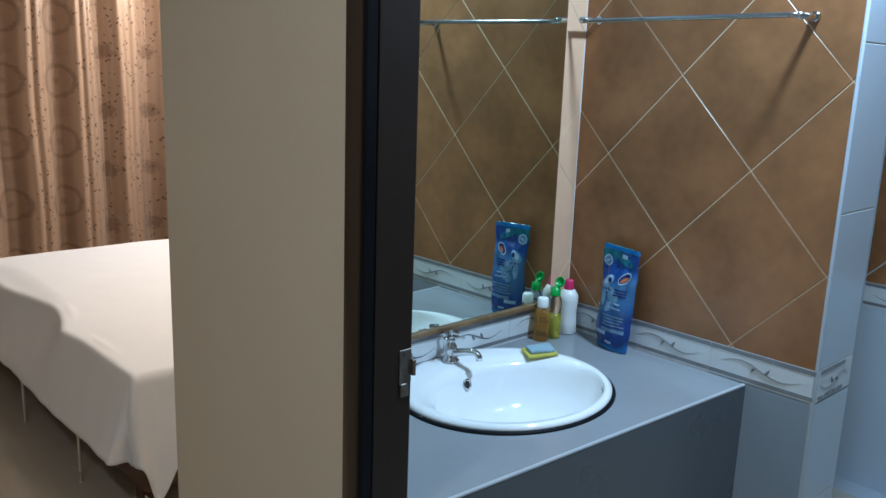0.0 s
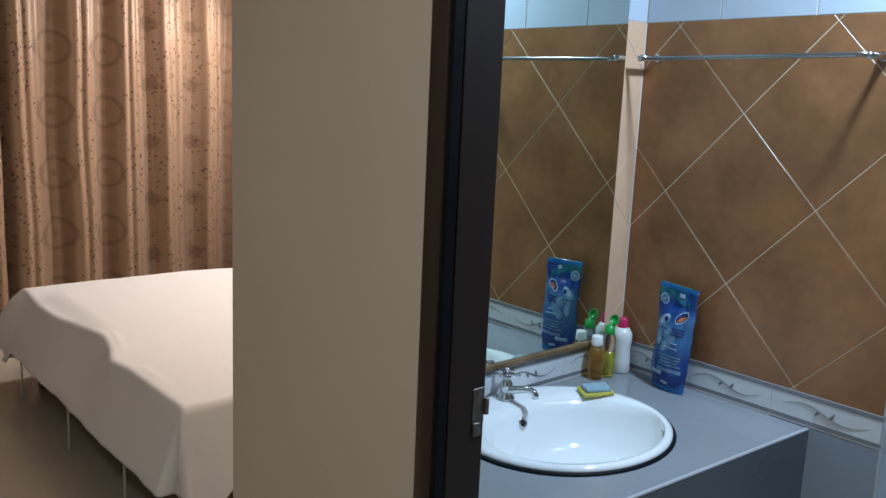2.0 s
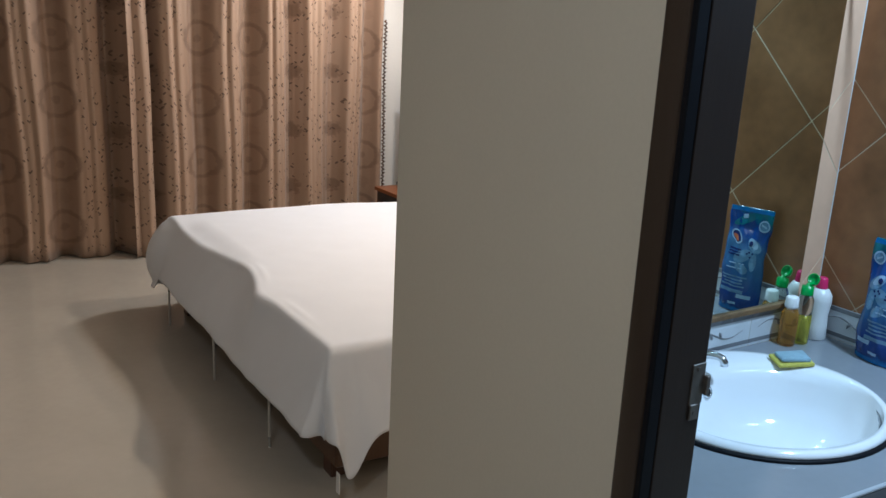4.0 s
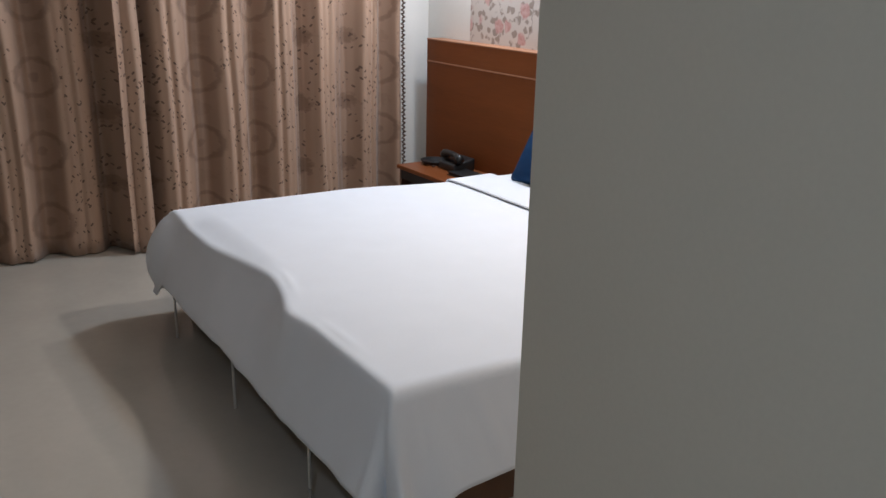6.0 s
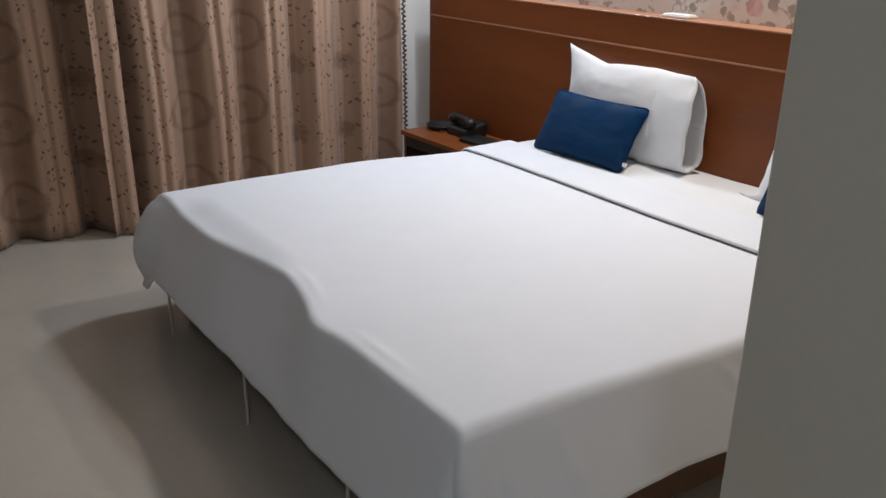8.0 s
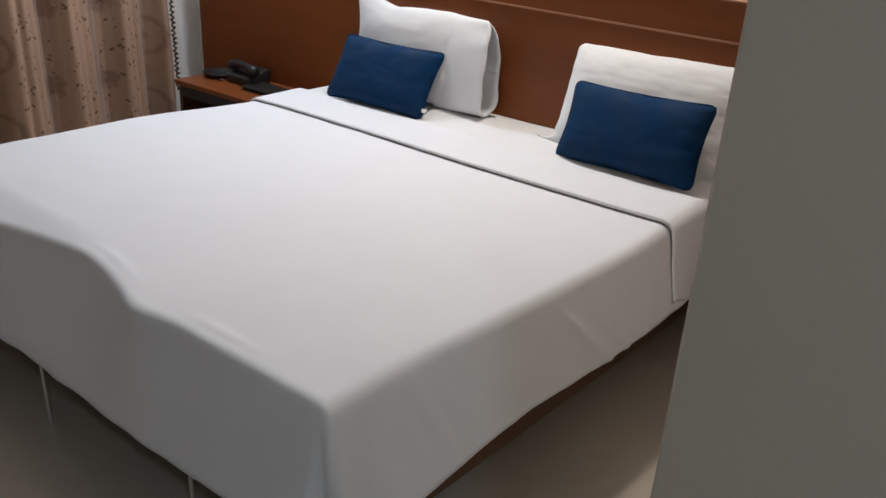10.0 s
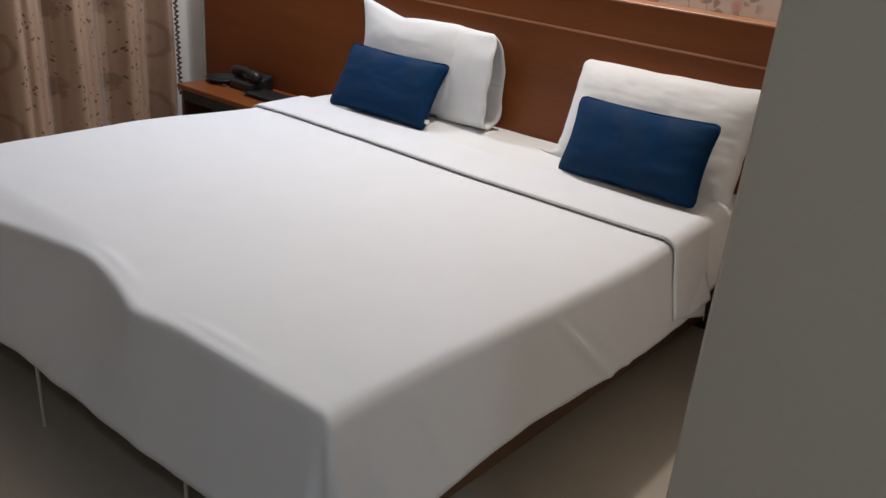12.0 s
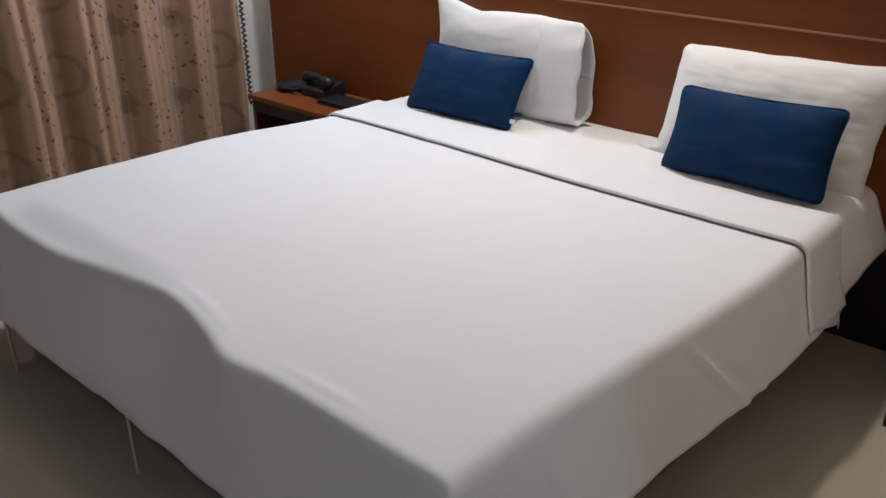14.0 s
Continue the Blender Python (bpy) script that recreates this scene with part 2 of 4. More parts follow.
M_SEAL.node_tree.nodes["Principled BSDF"].inputs["Specular IOR Level"].default_value = 0.1
M_CHROME = material("chrome", (0.62, 0.63, 0.65), 0.10, 1.0, vary=0.04, scale=30, bump=0.0)
M_BAR = material("brushed_chrome", (0.42, 0.42, 0.43), 0.16, 1.0, vary=0.05, scale=30, bump=0.0)
M_STEEL = material("worn_steel", (0.20, 0.18, 0.165), 0.5, 1.0, vary=0.25, scale=60, bump=0.1)
M_LEG = material("pale_metal_leg", (0.66, 0.64, 0.60), 0.3, 0.6, vary=0.1)
M_BLACK_PLASTIC = material("black_plastic", (0.014, 0.015, 0.016), 0.38, vary=0.2, scale=30)
M_WHITE_PLASTIC = material("white_plastic", (0.78, 0.78, 0.77), 0.35, vary=0.03)
M_GREEN_PLASTIC = material("green_plastic", (0.010, 0.33, 0.055), 0.35, vary=0.08)
M_PINK_PLASTIC = material("pink_plastic", (0.62, 0.025, 0.13), 0.35, vary=0.08)
def pouch_material():
    """Printed film: navy foot, pale middle, blue shoulders and a teal top."""
    m = material("blue_pouch_film", (0.5, 0.5, 0.5), 0.2, vary=0.3, scale=22, grain=70, bump=0.25)
    nt, b, N, L = nodes_of(m)
    tc, sep, wob, ramp = N("ShaderNodeTexCoord"), N("ShaderNodeSeparateXYZ"), N("ShaderNodeTexNoise"), N("ShaderNodeValToRGB")
    L(tc.outputs["Generated"], sep.inputs[0]), L(tc.outputs["Generated"], wob.inputs["Vector"])
    wob.inputs["Scale"].default_value, wob.inputs["Detail"].default_value = 5.0, 3
    slope = math_node(nt, "MULTIPLY_ADD", math_node(nt, "SUBTRACT", sep.outputs[1], 0.5), 0.14, sep.outputs[2])
    L(math_node(nt, "MULTIPLY_ADD", math_node(nt, "SUBTRACT", wob.outputs[0], 0.5), 0.22, slope), ramp.inputs[0])
    stops = ((0.0, (0.012, 0.14, 0.42)), (0.05, (0.004, 0.028, 0.16)), (0.24, (0.008, 0.045, 0.23)), (0.42, (0.035, 0.115, 0.27)), (0.62, (0.055, 0.155, 0.32)), (0.76, (0.006, 0.052, 0.25)), (0.88, (0.006, 0.045, 0.20)), (0.95, (0.010, 0.13, 0.17)))
    while len(ramp.color_ramp.elements) < len(stops):
        ramp.color_ramp.elements.new(0.5)
    for e, (p, c) in zip(ramp.color_ramp.elements, stops):
        e.position, e.color = p, (*c, 1)
    L(ramp.outputs[0], b.inputs["Base Color"])
    return m


M_POUCH = pouch_material()
M_POUCH_PALE = material("pale_blue_print", (0.13, 0.24, 0.38), 0.25, vary=0.4, scale=40)
M_POUCH_BRIGHT = material("bright_blue_film", (0.012, 0.13, 0.38), 0.15, vary=0.3, scale=40)
M_POUCH_TEAL = material("teal_print", (0.012, 0.14, 0.20), 0.25, vary=0.2, scale=40)
M_POUCH_NAVY = material("navy_print", (0.008, 0.02, 0.11), 0.25, vary=0.2, scale=40)
M_PRINT_WHITE = material("white_print", (0.30, 0.42, 0.58), 0.35, vary=0.05)
M_PRINT_ORANGE = material("orange_print", (0.42, 0.10, 0.03), 0.35, vary=0.1)
M_SPONGE_YELLOW = material("yellow_sponge", (0.55, 0.49, 0.09), 0.9, vary=0.15, scale=60, grain=300, bump=0.8)
M_SPONGE_BLUE = material("blue_scouring_pad", (0.27, 0.39, 0.46), 0.95, vary=0.2, scale=60, grain=300, bump=0.9)
M_HOLE = material("drain_black", (0.004, 0.004, 0.005), 0.5, vary=0.1)


def clear(name, colour, rough=0.03, through_=1.0):
    m = bpy.data.materials.new(name)
    m.use_nodes = True
    b = m.node_tree.nodes["Principled BSDF"]
    b.inputs["Base Color"].default_value = (*colour, 1)
    b.inputs["Roughness"].default_value = rough
    b.inputs["Transmission Weight"].default_value = through_
    b.inputs["IOR"].default_value = 1.33
    return m


M_BOTTLE = clear("clear_bottle", (0.92, 0.95, 0.92))
M_AMBER = clear("amber_liquid", (0.80, 0.42, 0.10), 0.08, 0.85)
M_YELLOW = clear("yellow_liquid", (0.80, 0.74, 0.12), 0.08, 0.8)
M_MIRROR = bpy.data.materials.new("mirror_glass")
M_MIRROR.use_nodes = True
mb = M_MIRROR.node_tree.nodes["Principled BSDF"]
mb.inputs["Base Color"].default_value = (0.74, 0.83, 0.76, 1)
mb.inputs["Metallic"].default_value, mb.inputs["Roughness"].default_value = 1.0, 0.015


for m in (M_FRAME, M_FRAME_GLOSS, M_BLUE, M_WOOD):
    m.node_tree.nodes["Principled BSDF"].inputs["Specular IOR Level"].default_value = 0.25


# ---- building helpers ----
def mesh_object(name, bm, mat, smooth=False):
    me = bpy.data.meshes.new(name)
    bmesh.ops.recalc_face_normals(bm, faces=bm.faces)
    bm.to_mesh(me)
    bm.free()
    if smooth:
        for p in me.polygons:
            p.use_smooth = True
    me.materials.append(mat)
    return new(name, me)


def world_of(o):
    return o.matrix_basis if o.parent is None else world_of(o.parent) @ o.matrix_parent_inverse @ o.matrix_basis


def part(name, bm, mat, parent, label="", smooth=False):
    """One mesh, in world coordinates, under a thing or a part."""
    o = mesh_object(name, bm, mat, smooth)
    o.parent = parent
    o.matrix_parent_inverse = world_of(parent).inverted()
    return tagged(o, label)


def thing(name, x, y, z, label, category, group=""):
    e = new(name)
    e.empty_display_size = 0.05
    e.matrix_basis = pose(x, y, z)
    return tagged(e, label, category, group)


def structure(name, bm, mat, label=""):
    return tagged(mesh_object(name, bm, mat), label, "", "", "structure")


def add_box(bm, x0, y0, z0, x1, y1, z1, bevel=0.0, seg=1):
    m = Matrix.LocRotScale(((x0 + x1) / 2, (y0 + y1) / 2, (z0 + z1) / 2), None, (abs(x1 - x0), abs(y1 - y0), abs(z1 - z0)))
    vs = bmesh.ops.create_cube(bm, size=1, matrix=m)["verts"]
    if bevel:
        es = list({e for v in vs for e in v.link_edges})
        bmesh.ops.bevel(bm, geom=es, offset=bevel, segments=seg, affect="EDGES", profile=0.5)
    return bm


def box(x0, y0, z0, x1, y1, z1, bevel=0.0, seg=1):
    return add_box(bmesh.new(), x0, y0, z0, x1, y1, z1, bevel, seg)


def lathe(profile, centre=(0, 0, 0), n=28, sx=1.0, sy=1.0, ring=False):
    """Turns (radius, height) rows round the upright axis."""
    bm = bmesh.new()
    rings = []
    for r, z in profile:
        rings.append([bm.verts.new((centre[0] + sx * r * math.cos(2 * math.pi * i / n), centre[1] + sy * r * math.sin(2 * math.pi * i / n), centre[2] + z)) for i in range(n)])
    for a, b in zip(rings, rings[1:]):
        for i in range(n):
            bm.faces.new((a[i], a[(i + 1) % n], b[(i + 1) % n], b[i]))
    if ring:
        for i in range(n):
            bm.faces.new((rings[-1][i], rings[-1][(i + 1) % n], rings[0][(i + 1) % n], rings[0][i]))
    else:
        for end in (0, -1):
            if profile[end][0] > 1e-5:
                bm.faces.new(rings[end])
    bmesh.ops.remove_doubles(bm, verts=bm.verts, dist=1e-6)
    return bm


def tube(points, radius, n=10, closed_ends=True):
    """A round bar along points; radius is a number or one for each point."""
    bm = bmesh.new()
    pts = [Vector(p) for p in points]
    rad = radius if isinstance(radius, (list, tuple)) else [radius] * len(pts)
    rings = []
    up = Vector((0, 0, 1))
    for i, p in enumerate(pts):
        d = (pts[min(i + 1, len(pts) - 1)] - pts[max(i - 1, 0)]).normalized()
        side = d.cross(up)
        if side.length < 1e-3:
            side = d.cross(Vector((1, 0, 0)))
        side.normalize()
        nrm = side.cross(d)
        rings.append([bm.verts.new(p + rad[i] * (math.cos(2 * math.pi * k / n) * side + math.sin(2 * math.pi * k / n) * nrm)) for k in range(n)])
    for a, b in zip(rings, rings[1:]):
        for k in range(n):
            bm.faces.new((a[k], a[(k + 1) % n], b[(k + 1) % n], b[k]))
    if closed_ends:
        bm.faces.new(rings[0]), bm.faces.new(rings[-1])
    return bm


def grid_mesh(f, us, vs, uvf=None):
    """A sheet of points f(u, v); uvf gives its cloth coordinates."""
    bm = bmesh.new()
    rows = [[bm.verts.new(f(u, v)) for v in vs] for u in us]
    lay = bm.loops.layers.uv.new("UVMap") if uvf else None
    for i in range(len(us) - 1):
        for j in range(len(vs) - 1):
            fc = bm.faces.new((rows[i][j], rows[i + 1][j], rows[i + 1][j + 1], rows[i][j + 1]))
            if lay:
                for lp, (a, b) in zip(fc.loops, ((i, j), (i + 1, j), (i + 1, j + 1), (i, j + 1))):
                    lp[lay].uv = uvf(us[a], vs[b])
    return bm


def thick(o, t, offset=-1.0):
    md = o.modifiers.new("thickness", "SOLIDIFY")
    md.thickness, md.offset = t, offset
    return o


def smoothstep(x):
    x = min(1.0, max(0.0, x))
    return x * x * (3 - 2 * x)


# ---- plan ----
XW0, XW1 = -0.19, -0.08        # bathroom front wall
YP = -0.75                     # bedroom face of the partition
YM = -0.935                    # bathroom face of the partition
XB, XB2 = 1.13, 1.36          # short tiled wall beside the basin
YE = -1.80                     # its free end
XH = 2.06                      # wall behind the headboard
YC = 3.36                      # window wall behind the curtains
YJ0, YJ1 = -1.481, -1.535      # door casing and reveal
YD = -2.46                     # other side of the doorway
HC = 2.66                      # ceiling
ZF = -0.08                     # bathroom floor
ZC = 0.727                     # basin counter

structure("floor", box(-3.2, -4.4, -0.15, XH + 0.12, YC + 0.12, 0.0), M_FLOOR, "polished cream ceramic floor")
structure("ceiling", box(-3.2, -4.4, HC, 2.8, YC + 0.12, HC + 0.12), M_CEILING, "white painted ceiling")
structure("wall_headboard", box(XH, YM, 0, XH + 0.12, YC, HC), M_PAINT_WHITE, "white painted wall behind the bed")
structure("wallpaper", box(XH - 0.004, YP, 0.6, XH, 2.66, HC), M_WALLPAPER, "pale wallpaper with pink roses above the headboard")
structure("pilaster", box(1.83, 3.15, 0, XH, YC, HC, 0.004), M_PAINT_WHITE, "white corner pilaster beside the headboard")
structure("wall_window", box(-3.2, YC, 0, XH + 0.12, YC + 0.12, HC), M_PAINT_WHITE, "white wall behind the curtains")
structure("wall_west", box(-3.2, -4.4, 0, -3.08, YC, HC), M_PAINT_BEIGE, "beige painted wall facing the bed")
structure("wall_passage", box(-2.0, -4.28, 0, -1.9, -1.6, HC), M_PAINT_BEIGE, "beige painted passage wall")
structure("wall_entry", box(-3.08, -4.4, 0, 2.8, -4.28, HC), M_PAINT_BEIGE, "beige painted wall at the entry")
structure("wall_partition", box(XW1, YM, ZF, XH, YP, HC), M_PAINT_BEIGE, "painted partition between bedroom and bathroom")
structure("wall_bathroom_front", box(XW0, YJ0, 0, XW1, YP, HC, 0.004), M_PAINT_BEIGE, "smooth beige painted wall with an outside corner")
structure("wall_bathroom_side", box(XW0, -4.28, 0, XW1, YD - 0.05, HC), M_PAINT_BEIGE, "beige wall beyond the bathroom doorway")
structure("wall_bathroom_lintel", box(XW0, YD - 0.05, 2.12, XW1, YJ0, HC), M_PAINT_BEIGE, "beige wall over the bathroom doorway")
structure("floor_bathroom", box(XW1, -4.28, ZF - 0.08, 2.8, YM, ZF + 0.075), M_BATH_FLOOR, "pale grey tiled bathroom floor")
structure("wall_bathroom_back", box(2.30, -4.28, ZF, 2.42, YM, HC), M_TILE_WHITE, "white tiled shower wall")
bath_wall = structure("wall_basin_end", box(XB + 0.0012, YE + 0.0012, ZF, XB2 - 0.006, YM, HC), M_GROUT, "short tiled wall beside the wash basin")
mirror_wall = structure("wall_basin_back", box(XW1, YM - 0.0088, ZF, XB, YM, HC), M_GROUT, "tiled wall behind the wash basin")

# door frame of the bathroom
df = thing("door_frame", XW0, YJ0, 0, "dark brown wooden door frame with a steel strike plate", "door frame")
df["kind"] = "structure"
bm = box(XW0 - 0.006, YJ1 + 0.008, 0, XW0 + 0.03, YJ0, 2.12, 0.004, 2)
part("casing", bm, M_FRAME_GLOSS, df, "dark glossy casing", True)
part("seal_strip", box(XW0 - 0.002, YJ1 - 0.0015, 0, XW0 + 0.022, YJ1 + 0.012, 2.08, 0.002), M_SEAL, df, "black rubber seal strip")
bm = box(XW0 + 0.024, YJ1, 0, XW1 + 0.004, YJ1 + 0.05, 2.08, 0.003, 2)
part("jamb", bm, M_FRAME, df)
part("jamb", box(XW0 - 0.006, YD - 0.05, 0, XW1 + 0.004, YD, 2.08, 0.003), M_FRAME, df)
part("head", box(XW0 - 0.006, YD, 2.05, XW1 + 0.004, YJ1, 2.12, 0.003), M_FRAME, df)
sp = part("strike_plate", box(-0.106, YJ1 - 0.002, 1.008, -0.078, YJ1 + 0.001, 1.075, 0.0008), M_STEEL, df, "worn steel strike plate")
part("strike_box", box(-0.104, YJ1 - 0.004, 0.982, -0.084, YJ1 + 0.001, 1.009, 0.0015), M_STEEL, sp)
part("strike_lip", box(-0.080, YJ1 - 0.009, 1.022, -0.072, YJ1 - 0.001, 1.054, 0.001), M_STEEL, sp)
for z in (0.995, 1.067):
    part("screw", tube([(-0.095, YJ1 - 0.0050, z), (-0.095, YJ1 - 0.001, z)], 0.0035, 8), M_STEEL, sp)


# ---- bed ----
BZ, BW = 0.527, 1.99
bed = thing("bed", 0.95, 1.0, 0, "king-size bed with a dark wooden base and white sheet", "bed")
base = box(0.012, -0.034, 0.090, 1.935, 1.985, 0.30, 0.008)
for p in base.verts:
    p.co.y -= 0.095 * smoothstep(p.co.x / 1.25)
part("bed_base", base, M_BED_WOOD, bed, "dark brown wooden base")
part("mattress", box(0.11, 0.02, 0.30, 1.935, 1.97, BZ - 0.012, 0.05, 4), M_PILLOW, bed, "mattress in a white fitted sheet", True)
for y in (0.365, 1.04, 1.79):
    part("leg", tube([(-0.072, y, 0.0), (-0.072, y, 0.20)], 0.0055, 8), M_LEG, bed, "thin pale metal leg")
for x, y in ((0.04, 0.06), (0.04, 1.88), (1.80, 0.06), (1.80, 1.88)):
    part("corner_leg", box(x, y, 0, x + 0.07, y + 0.07, 0.125, 0.004), M_WOOD_DARK, bed)


def foot_inset(v):
    """How far the cover's ridge lies in from the foot of the bed."""
    return 0.010 + 0.066 * smoothstep((v - 0.58) / 0.42) * (1 - 0.86 * smoothstep((v - 0.98) / 0.60)) - 0.022 * math.exp(-((v - 0.60) / 0.09) ** 2)


def drape(u, v, lift=0.0):
    """Where the cover lies: flat on the bed, then rounded over its edges and hanging."""
    e = foot_inset(v)
    wide = -0.085 * smoothstep(u / 1.25) * max(0.0, 1 - max(v, 0.0) / 0.5) - 0.10 * smoothstep((u - 0.8) / 0.7) * smoothstep((v - 1.0) / 0.9)
    ox = max(0.0, e - u) * 0.325 / (0.325 + e)
    oy = max(0.0, -v) * (1 - 0.15 * smoothstep(u / 0.6)) if v < BW / 2 else max(0.0, v - BW)
    sy = -1 if v < BW / 2 else 1
    bx, by = max(u, e), min(max(v, 0.0), BW) + wide
    d = (ox ** 8 + oy ** 8) ** 0.125
    z = BZ + 0.004 * noise.noise((u * 2.2, v * 2.2, 0)) + 0.0012 * noise.noise((u * 9, v * 9, 3)) + lift
    # slight creases standing up along the foot
    z += 0.004 * math.exp(-((u - e - 0.030) / 0.014) ** 2) * (math.exp(-((v - 0.36) / 0.10) ** 2) + math.exp(-((v - 0.86) / 0.12) ** 2))
    sag = 0.026 * smoothstep((v - 0.92) / 0.25) * (1 - smoothstep((v - 1.72) / 0.22)) * smoothstep((0.15 - u) / 0.15)
    z -= sag
    if d < 1e-6:
        return (bx, by, z)
    f = smoothstep(0.5 + 2.5 * (ox - oy) / d)          # 1 on the foot, 0 on a side
    r, top = 0.042 - 0.014 * f + lift, 1.17 + 0.03 * f
    phi = min(d / r, top)
    rest = max(0.0, d - top * r)
    h = r * math.sin(phi) + rest * math.cos(top)
    drop = r * (1 - math.cos(phi)) + rest * math.sin(top)
    along = v if ox > oy else (u if v < BW / 2 else BW - u)
    w = min(1.0, rest / 0.26)
    drop -= sag * w
    h += w * ((0.004 + 0.008 * f) * noise.noise((along * 3.1 + 5, 1.7, lift)) + (0.002 + 0.005 * f) * noise.noise((along * 9.5, d * 4, 4)))
    if v < 0 and u > 0.05:
        h += 3.2 * w * (1 - w) * (0.007 * noise.noise((along * 13, d * 9 - along * 8, 8)) + 0.020 * math.exp(-((u - 0.70 - d * 0.75) / 0.020) ** 2) + 0.015 * smoothstep((d - 0.12) / 0.1) * math.exp(-((u - 0.785 - d * 0.78) / 0.016) ** 2) + 0.010 * math.exp(-((u - 0.20 - d * 0.3) / 0.025) ** 2))
    drop += w * (0.003 + 0.004 * f) * noise.noise((along * 2.1, 7.7, 0)) - 0.014 * f * w
    h += 0.9 * (e - 0.01) * w * f
    corner = min(ox, oy) / (d + 1e-6)
    if oy > ox and v < 0:
        drop += 0.135 * math.exp(-((u - 0.015) / 0.060) ** 2) * w * w          # corner of the cloth hanging lower
    if v > BW / 2:
        # the far corner of the cloth hangs as a rounded lobe
        low = math.exp(-(max(0.0, BW - 0.02 - v) / 0.10) ** 2) if ox > oy else math.exp(-(max(0.0, u) / 0.12) ** 2)
        drop += 0.095 * low * w * w
        h += low * (0.20 * w * (1 - w) + 0.015 * w - 0.02 * w ** 6)
    h *= 1 - 0.66 * smoothstep((corner - 0.25) / 0.75) * w
    return (bx - h * ox / d, by + sy * h * oy / d, z - drop)


def spread(*spans):
    out = []
    for a, b, n in spans:
        out += [a + (b - a) * i / n for i in range(n)]
    return out + [spans[-1][1]]


cover = tagged(mesh_object("bed_cover", grid_mesh(drape, spread((-0.325, -0.01, 22), (-0.01, 0.18, 20), (0.18, 1.60, 100)),
               spread((-0.325, 0.0, 22), (0.0, 0.05, 4), (0.05, 1.94, 90), (1.94, 1.99, 4), (1.99, 2.315, 22))), M_COVER, True),
               "smooth white cotton cover hanging over the bed", "bed cover")
thick(cover, 0.005)
sh = part("fitted_sheet", grid_mesh(lambda u, v: drape(u, v, -0.004 + 0.042 * smoothstep((u - 1.60) / 0.22) * (1 - smoothstep((v - 1.35) / 0.45))), spread((1.50, 1.945, 24)), spread((-0.29, 0.0, 20), (0.0, 1.99, 60), (1.99, 2.23, 18))), M_PILLOW, bed, "white fitted sheet over the mattress corner", True)
thick(sh, 0.004)
fold_u = spread((1.392, 1.406, 2), (1.406, 1.645, 14), (1.645, 1.680, 4))


def fold_point(u, v):
    k = 0.009 * smoothstep((u - 1.384) / 0.02) * smoothstep((1.687 - u) / 0.03) + 0.002
    u2 = u + 0.032 * smoothstep((v - 0.3) / 1.6) + 0.006 * noise.noise((v * 2.5, 3.3, 0))
    x, y, z = drape(u2, v, k)
    hang = max(0.0, BZ - 0.02 - z)
    return (x - 0.52 * hang, y, z - 0.55 * hang * max(0.0, u - 1.392) / 0.29 * (v < 0))


fold = part("turned_down_edge", grid_mesh(fold_point, fold_u, spread((-0.30, 0.0, 20), (0.0, 1.99, 80), (1.99, 2.30, 20))), M_COVER, cover, "turned-down band of the cover", True)
thick(fold, 0.004, 1.0)
# thin grey tube added along the fold to draw its crease shading
pts = []
for i in range(121):
    v = -0.035 + (BW + 0.07) * i / 120
    p = fold_point(1.396, v)
    pts.append((p[0] - 0.004, p[1], p[2] + 0.003))
part("piping", tube(pts, [0.0062 - 0.0025 * i / 120 for i in range(121)], 6), M_FOLD_SHADE, cover, "grey strip standing for the shade along the fold")
part("care_label", box(-0.016, -0.122, 0.050, -0.013, -0.098, 0.125, 0.0005), M_WHITE_PLASTIC, cover, "small white fabric label")


def round_corner(x, y, hw, hh, r):
    """Pulls a point of a rectangle's corner onto an arc of radius r."""
    dx, dy = abs(x) - (hw - r), abs(y) - (hh - r)
    if r <= 0 or dx <= 0 or dy <= 0:
        return x, y
    k = max(dx, dy) / math.hypot(dx, dy)
    return math.copysign(hw - r + dx * k, x), math.copysign(hh - r + dy * k, y)


